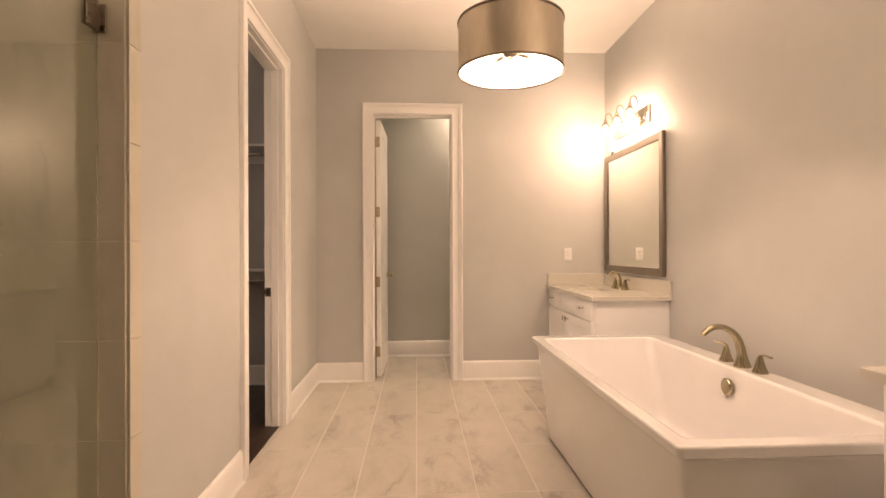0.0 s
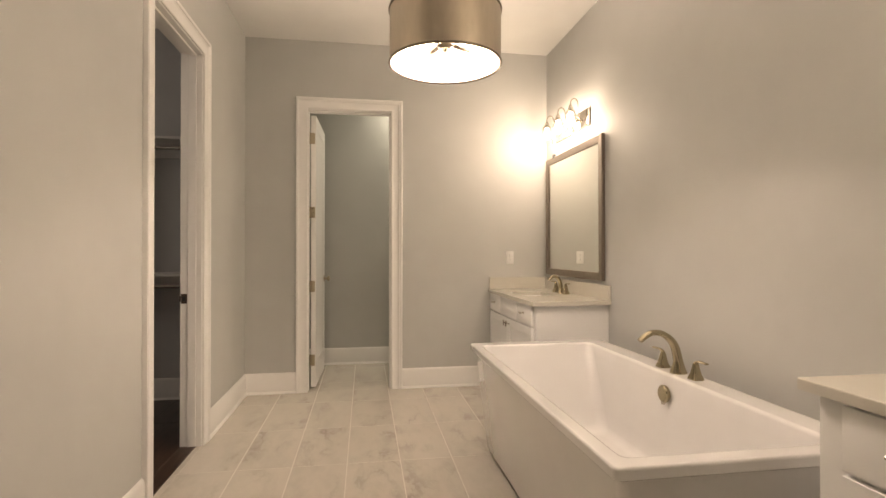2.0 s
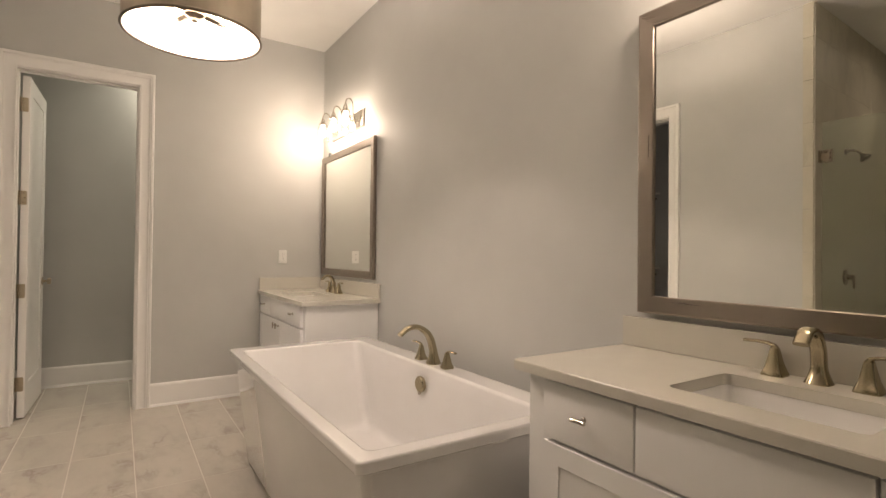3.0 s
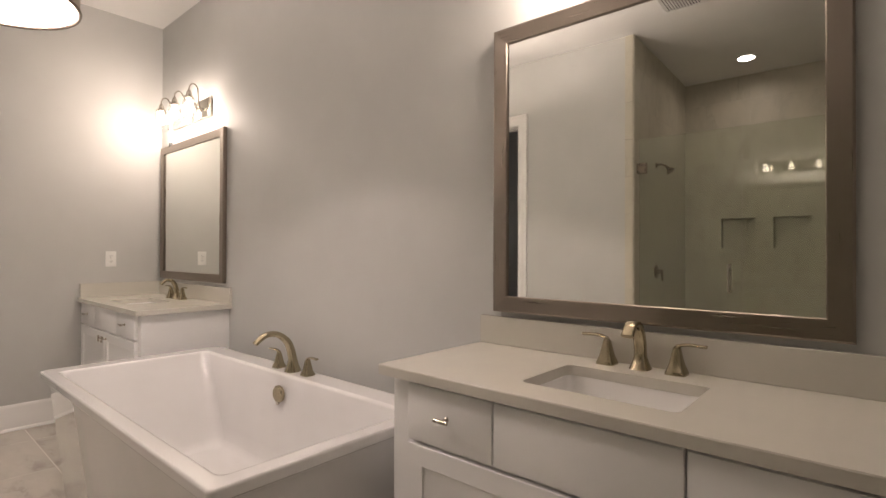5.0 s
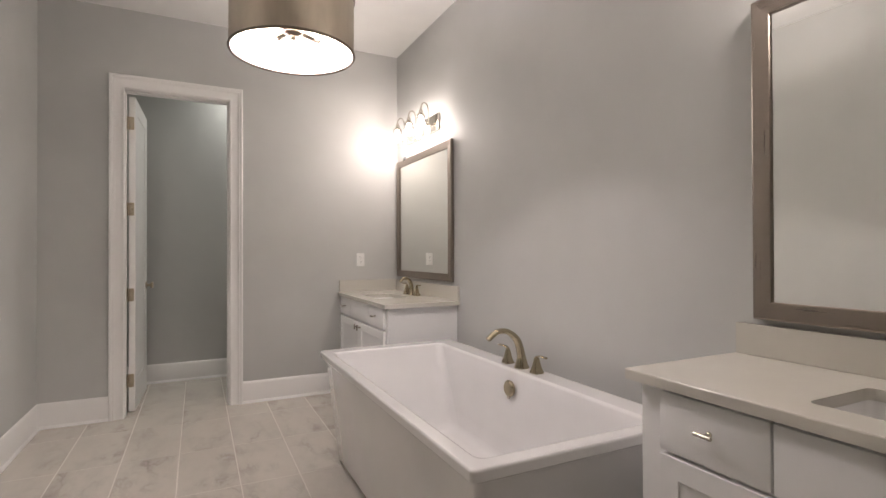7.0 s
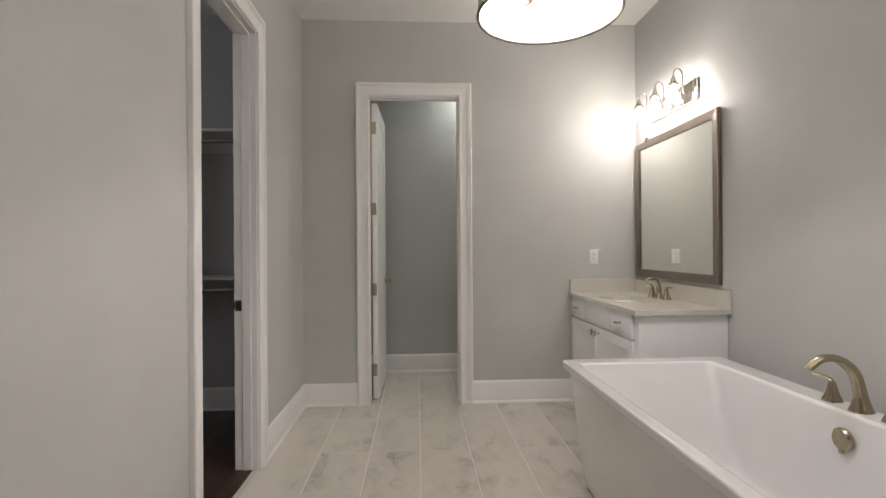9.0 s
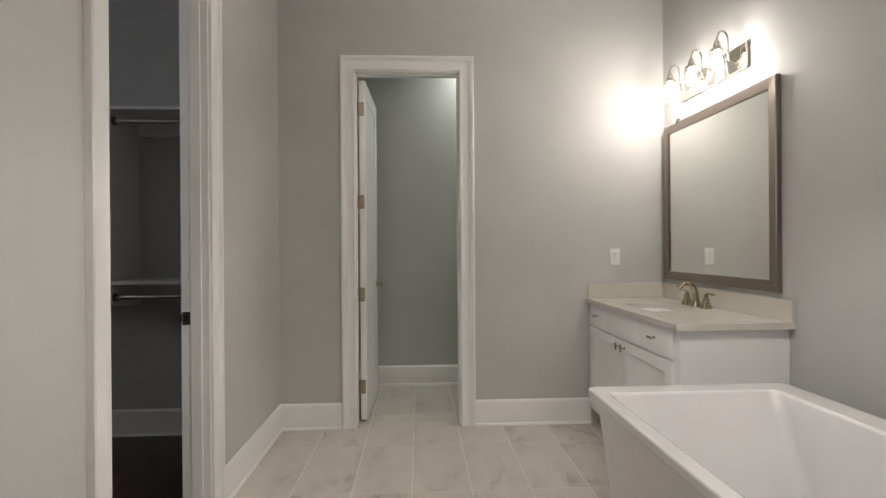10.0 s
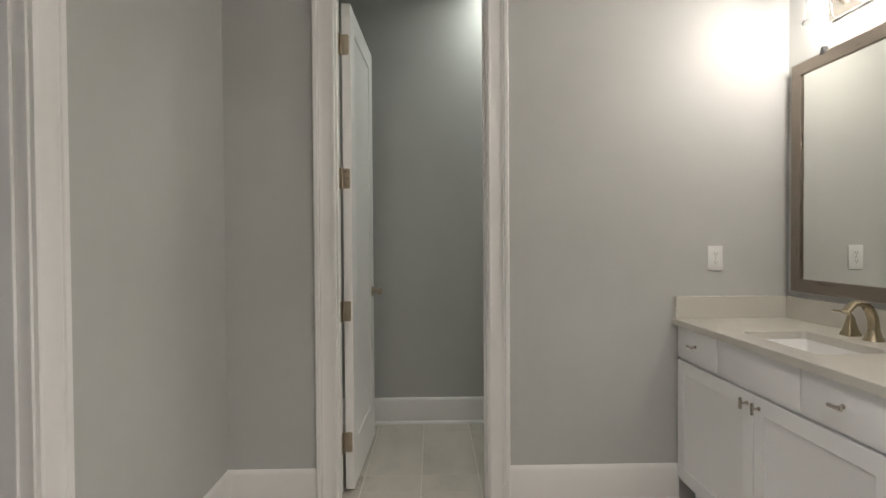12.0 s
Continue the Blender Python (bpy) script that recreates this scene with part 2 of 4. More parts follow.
def rounded_rect(x0, x1, y0, y1, r, z, k=6):
    ring = []
    for cx, cy, a0 in ((x1 - r, y1 - r, 0), (x0 + r, y1 - r, 90), (x0 + r, y0 + r, 180), (x1 - r, y0 + r, 270)):
        for i in range(k + 1):
            a = radians(a0 + 90 * i / k)
            ring.append((cx + r * math.cos(a), cy + r * math.sin(a), z))
    return ring


def mesh_from(bm, name, mat, angle=35):
    me = bpy.data.meshes.new(name)
    bm.to_mesh(me)
    bm.free()
    me.materials.append(mat)
    me.shade_smooth()
    me.set_sharp_from_angle(angle=radians(angle))
    return me


def part(name, bm, mat, parent, label="", at=None, angle=35):
    ob = new(name, mesh_from(bm, name, mat, angle))
    ob.parent = parent
    if at:
        ob.location = at
    if label:
        ob["label"] = label
    return ob


def thing(name, label, category, at=(0, 0, 0), group="", turn=0.0):
    ob = new(name)
    ob.empty_display_size = 0.1
    ob.matrix_basis = pose(*at, 0, 0, turn)
    return tagged(ob, label, category, group)


def structure(name, bm, mat, label, category, angle=35):
    return tagged(new(name, mesh_from(bm, name, mat, angle)), label, category, kind="structure")


# ---------------------------------------------------------------- shell
def wall_with_hole(axis, a0, a1, h0, h1, top, t0, t1):
    """A wall along x or y from a0 to a1 between faces t0 and t1, with a doorway h0..h1 of height top."""
    bm = bmesh.new()
    for s0, s1, z0, z1 in ((a0, h0, 0, ZC), (h0, h1, top, ZC), (h1, a1, 0, ZC)):
        if axis == "x":
            add_box(bm, s0, s1, t0, t1, z0, z1)
        else:
            add_box(bm, t0, t1, s0, s1, z0, z1)
    return bm


JN = (-0.318, 0.430)      # rough opening to the toilet room
JW = (2.706, 3.473)       # rough opening to the closet
structure("wall_north", wall_with_hole("x", XW, XE, *JN, DOOR_H + 0.014, YN, TY0), M_WALL, "light grey painted wall around the toilet room doorway", "wall")
structure("wall_west", wall_with_hole("y", SY1 + 0.012, YN, *JW, DOOR_H + 0.014, XW - WT, XW), M_WALL, "light grey painted wall with the closet doorway", "wall")
structure("wall_east", box(XE, XE + 0.12, YS, YN + 0.12, 0, ZC), M_WALL, "long light grey painted wall behind tub and vanities", "wall")
structure("wall_south", box(XW - WT, XE, YS - 0.12, YS, 0, ZC), M_WALL, "light grey painted wall behind the viewer", "wall")
structure("wall_southwest", box(XW - WT, XW, YS, SY0 - 0.012, 0, ZC), M_WALL, "light grey painted wall beside the shower", "wall")
structure("wall_toilet_north", box(TX0, TX1, TY1, TY1 + 0.12, 0, ZC), M_WALL, "grey painted back wall of the toilet room", "wall")
structure("wall_toilet_west", box(TX0 - 0.12, TX0, TY0, TY1 + 0.12, 0, ZC), M_WALL, "grey painted side wall of the toilet room", "wall")
structure("wall_toilet_east", box(TX1, TX1 + 0.12, TY0, TY1 + 0.12, 0, ZC), M_WALL, "grey painted end wall of the toilet room", "wall")
structure("wall_closet_north", box(CX0, CX1, CY1, CY1 + 0.12, 0, ZC), M_CLOSET_WALL, "grey painted closet wall behind the shelving", "wall")
# opening and window below are made up to hold the closet fill
bm = bmesh.new()
for y0, y1, z0, z1 in ((CY0, 2.0, 0, ZC), (2.9, CY1 + 0.12, 0, ZC), (2.0, 2.9, 0, 1.9), (2.0, 2.9, 2.6, ZC)):
    add_box(bm, CX0 - 0.12, CX0, y0, y1, z0, z1)
structure("wall_closet_west", bm, M_CLOSET_WALL, "grey painted closet end wall with an added high opening", "wall")
window = structure("added_window_1", sweep([(0, 0), (0, 0.06), (0.04, 0.06), (0.04, 0)], [(2.0, 1.9), (2.0, 2.6), (2.9, 2.6), (2.9, 1.9)], lambda a, b, v: (CX0 - 0.10 + v, a, b), True), M_TRIM, "added small high closet window around the fill light, out of view", "window")
part("added_pane", box(CX0 - 0.075, CX0 - 0.069, 2.04, 2.86, 1.94, 2.56), M_PANE, window).visible_shadow = False
structure("wall_closet_south", box(CX0, XW - WT, SY1 + 0.012, CY0, 0, ZC), M_CLOSET_WALL, "partition wall between shower and closet", "wall")
structure("ceiling", box(CX0 - 0.12, XE + 0.12, YS - 0.12, TY1 + 0.12, ZC, ZC + 0.1), M_CEIL, "flat white painted ceiling", "ceiling")
floor = structure("floor", box(XW - WT - 1.6, XE, YS, TY1, -0.10, -0.0007), M_GROUT, "pale marble tile floor with light grout joints", "floor")
closet_floor = structure("floor_closet", box(CX0, XW - 0.03, CY0, CY1, 0.0, 0.003), M_DARKGAP, "dark stained wooden closet floor", "floor")

# mouldings
CASING = [(0, 0), (0, 0.012), (0.005, 0.015), (0.012, 0.015), (0.018, 0.012), (0.052, 0.014), (0.062, 0.016), (0.069, 0.021), (0.074, 0.019), (0.078, 0.025), (0.093, 0.027), (0.098, 0.023), (0.098, 0)]
BASE = [(0, 0), (0.024, 0), (0.024, 0.008), (0.018, 0.018), (0.015, 0.020), (0.015, 0.142), (0.013, 0.150), (0.013, 0.158), (0.008, 0.172), (0.004, 0.178), (0, 0.178)]


def baseboard(name, p, q, inward, label="white painted baseboard with a shoe moulding"):
    """Along the foot of a wall from p to q, standing proud to the side inward."""
    loops = []
    for x, y in (p, q):
        loops.append([(x + inward[0] * d, y + inward[1] * d, z) for d, z in BASE])
    return structure(name, loft(loops), M_TRIM, label, "baseboard")


CN = (JN[0] + 0.019, JN[1] - 0.006)
CW = (JW[0] + 0.006, JW[1] - 0.006)


def casing(name, lo, hi, place, label):
    top = DOOR_H + 0.008
    path = [(hi, 0.0), (hi, top), (lo, top), (lo, 0.0)]
    return structure(name, sweep([(-u, v) for u, v in CASING], path, place), M_TRIM, label, "door casing")


casing("trim_north_door", *CN, lambda a, b, v: (a, YN - v, b), "white moulded casing around the toilet room doorway")
casing("trim_closet_door", *CW, lambda a, b, v: (XW + v, a, b), "white moulded casing around the closet doorway")
casing("trim_north_door_back", *CN, lambda a, b, v: (a, TY0 + v, b), "white moulded casing inside the toilet room")


def jamb(name, lo, hi, t0, t1, place, stop0, stop1, label):
    """Lining of a doorway with its stops; place(a, t, z)."""
    j = tagged(new(name), label, "door jamb", kind="structure")

    def put(piece, a0, a1, u0, u1, z0, z1):
        p, q = place(a0, u0, z0), place(a1, u1, z1)
        part(piece, box(min(p[0], q[0]), max(p[0], q[0]), min(p[1], q[1]), max(p[1], q[1]), z0, z1, 0.0012, 1), M_TRIM, j)
    put("jamb_board", lo, lo + 0.014, t0, t1, 0, DOOR_H)
    put("jamb_board", hi - 0.014, hi, t0, t1, 0, DOOR_H)
    put("head_board", lo, hi, t0, t1, DOOR_H, DOOR_H + 0.014)
    put("door_stop", lo + 0.014, lo + 0.024, stop0, stop1, 0, DOOR_H)
    put("door_stop", hi - 0.024, hi - 0.014, stop0, stop1, 0, DOOR_H)
    put("door_stop", lo + 0.024, hi - 0.024, stop0, stop1, DOOR_H - 0.013, DOOR_H)
    return j


jamb("door_jamb_north", *JN, YN - 0.001, TY0 + 0.001, lambda a, t, z: (a, t, z), YN + 0.035, TY0 - 0.047, "white painted lining of the toilet room doorway")
jamb("door_jamb_closet", *JW, XW + 0.001, XW - WT - 0.001, lambda a, t, z: (t, a, z), XW - 0.032, XW - 0.080, "white painted lining of the closet doorway")

baseboard("baseboard", (XW, YN), (CN[0] - 0.098, YN), (0, -1))
baseboard("baseboard", (CN[1] + 0.098, YN), (1.335, YN), (0, -1))
baseboard("baseboard", (XW, CW[1] + 0.098), (XW, YN), (1, 0))
baseboard("baseboard", (XW, 1.678), (XW, CW[0] - 0.098), (1, 0))
baseboard("baseboard", (XE, 1.27), (XE, 3.36), (-1, 0))
baseboard("baseboard", (TX0, TY1), (TX1, TY1), (0, -1))
baseboard("baseboard", (TX0, TY0), (TX0, TY1), (1, 0))
baseboard("baseboard", (TX1, TY0), (TX1, TY1), (-1, 0))
baseboard("baseboard", (CX0, CY1), (CX1, CY1), (0, -1))
baseboard("baseboard", (CX0, CY0), (CX0, CY1), (1, 0))
baseboard("baseboard", (XW, YS), (XW, SY0 - 0.09), (1, 0))
baseboard("baseboard", (XW, YS), (XE, YS), (0, 1))
baseboard("baseboard", (XE, YS), (XE, 0.0), (-1, 0))


# ---------------------------------------------------------------- doors
def panel_slab(w, h, t, stile, top, bottom, recess=0.008):
    """An upright slab in x (0..w), y (0..t), z (0..h) with one recessed panel on both faces, in one piece."""
    def ring(d, y):
        return [(d, y, d), (w - d, y, d), (w - d, y, h - d), (d, y, h - d)]

    def inner(d, y):
        return [(stile + d, y, bottom + d), (w - stile - d, y, bottom + d), (w - stile - d, y, h - top - d), (stile + d, y, h - top - d)]
    e, c = 0.0015, 0.003
    return loft([inner(c, recess), inner(0, recess - 0.001), inner(0, e), inner(-e, 0), ring(e, 0), ring(0, e), ring(0, t - e), ring(e, t), inner(-e, t), inner(0, t - e), inner(0, t - recess + 0.001), inner(c, t - recess)])


def toilet_door():
    t = 0.044
    d = thing("door_1", "white single-panel door standing open into the toilet room", "door", (JN[0] + 0.032, TY0 + 0.012, 0.012), turn=88.3)
    d["kind"] = "structure"
    part("door_leaf", panel_slab(0.70, 2.428, t, 0.115, 0.115, 0.23), M_TRIM, d, at=(0, -t, 0))
    for z in (0.237, 0.897, 1.56, 2.224):
        ring = rounded_rect(-0.017, 0.017, -0.05, 0.05, 0.008, 0.0, 4)
        leaf = loft([[(-0.0005, y - 0.018, z + v) for y, v, _ in ring], [(-0.003, y - 0.018, z + v) for y, v, _ in ring]])
        hinge = part("hinge", leaf, M_HINGE, d, "satin brass butt hinge")
        part("knuckle", lathe([(0.0001, -0.052), (0.006, -0.05), (0.006, 0.05), (0.0001, 0.052)], 12), M_HINGE, hinge, at=(-0.005, 0.004, z))
        part("jamb_leaf", box(-0.040, -0.006, 0.0085, 0.011, z - 0.05, z + 0.05), M_HINGE, hinge)
        if z == 1.56:
            for k, dz in enumerate((-0.034, 0.0, 0.034)):
                y = -0.014 - 0.010 * (k == 1)
                part("screw", tube([(-0.003, y, z + dz), (-0.0042, y, z + dz)], 0.0038, 8), M_BRONZE, hinge)
    for sgn, y0 in ((-1, -t), (1, 0.0)):
        knob = tube([(0.637, y0 + sgn * k, 0.935) for k in (0.0, 0.006, 0.007, 0.03, 0.036, 0.05, 0.060, 0.062)], [0.031, 0.031, 0.012, 0.011, 0.024, 0.028, 0.022, 0.004], 20, side=Vector((1, 0, 0)))
        part("door_knob", knob, M_HINGE, d, "satin nickel knob on a round rose")
    return d


toilet_door()

strike = thing("strike_plate", "dark bronze strike plate let into the closet door jamb", "strike plate", (XW - 0.102, JW[1] - 0.0145, 0.925))
part("plate", box(-0.017, 0.017, -0.0025, 0, -0.03, 0.03, 0.001, 1), M_BRONZE, strike)
part("lip", box(-0.024, -0.017, -0.012, -0.0005, -0.018, 0.018, 0.002, 1), M_BRONZE, strike)
part("latch_hole", box(-0.009, 0.007, -0.0032, -0.0026, -0.014, 0.014), M_SLOT, strike)


# ---------------------------------------------------------------- tub
def tub():
    t = thing("freestanding_bathtub", "white rectangular freestanding acrylic bathtub on the tile floor", "bathtub")
    X0, X1, Y0, Y1, Z = 0.851, 1.736, 1.380, 3.246, 0.638
    rr = rounded_rect

    def ring(dx0, dx1, dy0, dy1, r, z):
        return rr(X0 + dx0, X1 - dx1, Y0 + dy0, Y1 - dy1, r, z)
    edge = [(0.018 * math.sin(radians(a)), 0.018 * (1 - math.cos(radians(a)))) for a in (0, 12, 24, 36, 50, 64, 78)]
    loops = [
        ring(0.100, 0.100, 0.100, 0.100, 0.03, 0.016), ring(0.087, 0.087, 0.085, 0.085, 0.03, 0.018), ring(0.086, 0.086, 0.084, 0.084, 0.03, 0.03),
        ring(0.068, 0.068, 0.066, 0.066, 0.03, 0.20), ring(0.048, 0.048, 0.046, 0.046, 0.03, 0.40), ring(0.030, 0.030, 0.028, 0.028, 0.03, 0.575),
        ring(0.028, 0.028, 0.026, 0.026, 0.03, 0.596), ring(0.024, 0.024, 0.024, 0.024, 0.028, 0.599), ring(0.004, 0.004, 0.004, 0.004, 0.026, 0.599), ring(0.0, 0.0, 0.0, 0.0, 0.022, 0.603), ring(0.0, 0.0, 0.0, 0.0, 0.022, 0.606),
        ring(0.0, 0.0, 0.0, 0.0, 0.022, 0.628), ring(0.0, 0.0, 0.0, 0.0, 0.022, 0.6295), ring(0.0007, 0.0007, 0.0007, 0.0007, 0.022, 0.6327), ring(0.0025, 0.0025, 0.0025, 0.0025, 0.022, 0.6355), ring(0.0053, 0.0053, 0.0053, 0.0053, 0.022, 0.6373), ring(0.0085, 0.0085, 0.0085, 0.0085, 0.022, Z), ring(0.0105, 0.0105, 0.0105, 0.0105, 0.022, Z),
        ring(0.046, 0.106, 0.054, 0.090, 0.026, Z),
        *[ring(0.048 + d, 0.108 + d, 0.056 + d, 0.092 + d, 0.027 + d, Z - drop) for d, drop in edge],
        ring(0.079, 0.134, 0.091, 0.146, 0.050, 0.57), ring(0.100, 0.144, 0.122, 0.235, 0.056, 0.42), ring(0.126, 0.156, 0.156, 0.318, 0.062, 0.28), ring(0.140, 0.164, 0.174, 0.362, 0.066, 0.215),
        ring(0.152, 0.176, 0.188, 0.384, 0.066, 0.196), ring(0.172, 0.196, 0.208, 0.408, 0.066, 0.185), ring(0.200, 0.226, 0.240, 0.445, 0.062, 0.181), ring(0.30, 0.32, 0.40, 0.60, 0.05, 0.180)]
    part("tub_shell", loft(loops), M_TUB, t, angle=50)
    # dark slab puts the shade between tub and floor into its colour
    shade_plinth = loft([ring(0.094, 0.094, 0.092, 0.092, 0.03, 0.0), ring(0.094, 0.094, 0.092, 0.092, 0.03, 0.0175)])
    part("shade_plinth", shade_plinth, M_DARKGAP, t, "recessed base, coloured dark for the shadow gap")
    over = tube([(1.594, 2.300, 0.548), (1.588, 2.300, 0.548), (1.580, 2.300, 0.548), (1.574, 2.300, 0.548), (1.573, 2.300, 0.548)], [0.039, 0.041, 0.041, 0.035, 0.003], 24)
    part("overflow_cover", over, M_BRASS, t, "round satin nickel overflow cover")
    part("overflow_lever", box(1.573, 1.587, 2.292, 2.308, 0.498, 0.514, 0.002, 1), M_CHROME, t)
    part("drain", lathe([(0.0001, 0.004), (0.028, 0.004), (0.035, 0.001), (0.035, -0.004)], 24, False, (1.28, 2.0, 0.183)), M_CHROME, t)
    return t


tub()


def flared_base(x, y, z, w, h, top):
    """A four-sided body that flares to its foot."""
    prof = [(w, 0.0), (w, 0.004), (w * 0.90, 0.012), (w * 0.70, h * 0.35), (w * 0.52, h * 0.65), (top, h * 0.95), (top * 0.9, h)]
    loops = []
    for r, dz in prof:
        loops.append(rounded_rect(x - r, x + r, y - r, y + r, r * 0.28, z + dz, 3))
    return loft(loops)


def faucet(name, label, at, spout_line, spout_r, spacing, size=1.0):
    f = thing(name, label, "faucet", at)
    part("spout", tube(arc(spout_line, 26), spout_r, 16, side=Vector((0, 1, 0)), power=3.2), M_BRASS, f, angle=50)
    for sgn in (-1, 1):
        y = sgn * spacing
        b = part("handle", flared_base(0, y, 0, 0.027 * size, 0.074 * size, 0.010 * size), M_BRASS, f)
        line = arc([(0, y - sgn * 0.004, 0.070 * size), (0.0, y + sgn * 0.008, 0.082 * size), (-0.002, y + sgn * 0.035, 0.087 * size), (-0.004, y + sgn * 0.078 * size, 0.086 * size)], 12)
        radii = [(0.009, 0.007)] * 4 + [(0.010, 0.0045)] * 9
        part("lever", tube(line, radii, 10, side=Vector((1, 0, 0)), power=3.0), M_BRASS, b)
    return f


def taper(a, b, n=27, flare=5):
    out = []
    for i in range(n):
        f = i / (n - 1)
        r = a[0] + (b[0] - a[0]) * f, a[1] + (b[1] - a[1]) * f
        k = 1 + 0.75 * max(0, 1 - i / flare) ** 1.5
        out.append((r[0] * k, r[1] * k))
    return out


faucet("tub_faucet", "champagne nickel tub faucet with curved spout and two levers", (1.674, 2.320, 0.638),
       [(0.0, 0, 0), (-0.004, 0, 0.07), (-0.030, 0, 0.145), (-0.088, 0, 0.190), (-0.148, 0, 0.192), (-0.200, 0, 0.158)], taper((0.020, 0.021), (0.017, 0.010)), 0.126)


# ---------------------------------------------------------------- vanities
def bar_pull(parent, x, y, z, upright=False):
    """A short bar on a post, standing off a front that faces -x."""
    d = Vector((0, 0, 0.022)) if upright else Vector((0, 0.024, 0))
    c = Vector((x - 0.027, y, z))
    bm = tube([c - d, c - d * 0.96, c + d * 0.96, c + d], [0.0045, 0.006, 0.006, 0.0045], 12, side=Vector((1, 0, 0)))
    post = mesh_from(tube([(x, y, z), (x - 0.004, y, z), (x - 0.006, y, z), (x - 0.024, y, z)], [0.008, 0.007, 0.0045, 0.0045], 10), "post", M_CHROME)
    bm.from_mesh(post)
    bpy.data.meshes.remove(post)
    return part("pull", bm, M_CHROME, parent, "satin nickel bar pull")


def vanity(xf, y0, y1, f0, dw, mw, d0, d1, label):
    """Cabinet between y0 and y1 against the east wall; fronts begin at f0, drawers dw and a middle front mw wide, d0 to d1 high."""
    xb, z0, z1 = XE - 0.002, 0.10, 0.849
    v = thing("vanity_cabinet", label, "cabinet", (1.62, (y0 + y1) / 2, 0), group="bathroom vanities")
    ox, oy = 1.62, (y0 + y1) / 2

    def rel(x0, x1, ya, yb, za, zb, bev=0.0):
        return box(x0 - ox, x1 - ox, ya - oy, yb - oy, za, zb, bev, 2)
    for piece, s in zip(("side_panel", "side_panel", "bottom_panel", "back_panel"), ((xf + 0.018, xb, y0, y0 + 0.018, z0, z1), (xf + 0.018, xb, y1 - 0.018, y1, z0, z1), (xf + 0.018, xb, y0 + 0.018, y1 - 0.018, z0, z0 + 0.018), (xb - 0.012, xb, y0 + 0.018, y1 - 0.018, z0 + 0.018, z1))):
        part(piece, rel(*s), M_CAB, v)
    ff = bmesh.new()
    F = [f0, f0 + dw, f0 + dw + 0.006, f0 + dw + 0.006 + mw, f0 + dw + 0.012 + mw, f0 + 2 * dw + mw + 0.012]
    for ya, yb, za, zb in ((y0, f0 + 0.012, z0, z1), (F[5] - 0.012, y1, z0, z1), (f0 + 0.012, F[5] - 0.012, z1 - 0.022, z1), (f0 + 0.012, F[5] - 0.012, d0 - 0.027, d0 + 0.018), (f0 + 0.012, F[5] - 0.012, z0, z0 + 0.03),
                           (F[1] - 0.016, F[2] + 0.016, d0 + 0.018, z1 - 0.022), (F[3] - 0.016, F[4] + 0.016, d0 + 0.018, z1 - 0.022)):
        add_box(ff, xf - ox - 0.001, xf - ox + 0.018, ya - oy, yb - oy, za, zb)
    part("face_frame", ff, M_CAB, v)
    part("toe_kick", rel(xf + 0.065, xf + 0.083, y0 + 0.01, y1 - 0.01, 0.0, z0), M_CAB, v)
    part("side_foot", rel(xf + 0.083, xb, y0 + 0.01, y0 + 0.028, 0.0, z0), M_CAB, v)
    part("side_foot", rel(xf + 0.083, xb, y1 - 0.028, y1 - 0.01, 0.0, z0), M_CAB, v)
    xo = xf - 0.0205
    for i, (ya, yb) in enumerate(((F[0], F[1]), (F[2], F[3]), (F[4], F[5]))):
        d = part("drawer_front", rel(xo, xf - 0.001, ya, yb, d0, d1, 0.002), M_CAB, v)
        if i != 1:
            bar_pull(d, xo - ox, (ya + yb) / 2 - oy, (d0 + d1) / 2 + 0.005)
    mid = (F[0] + F[5]) / 2
    for ya, yb, py in ((F[0], mid - 0.002, mid - 0.034), (mid + 0.002, F[5], mid + 0.034)):
        w, h = yb - ya, d0 - 0.012 - 0.122
        bm = panel_slab(w, h, 0.0195, 0.060, 0.060, 0.060, 0.006)
        bmesh.ops.transform(bm, matrix=Matrix.Translation((xf - 0.001 - ox, ya - oy, 0.122)) @ pose(0, 0, 0, 0, 0, 90), verts=bm.verts)
        d = part("cabinet_door", bm, M_CAB, v, "white shaker door")
        bar_pull(d, xo - ox, py - oy, d0 - 0.052, True)
    return v


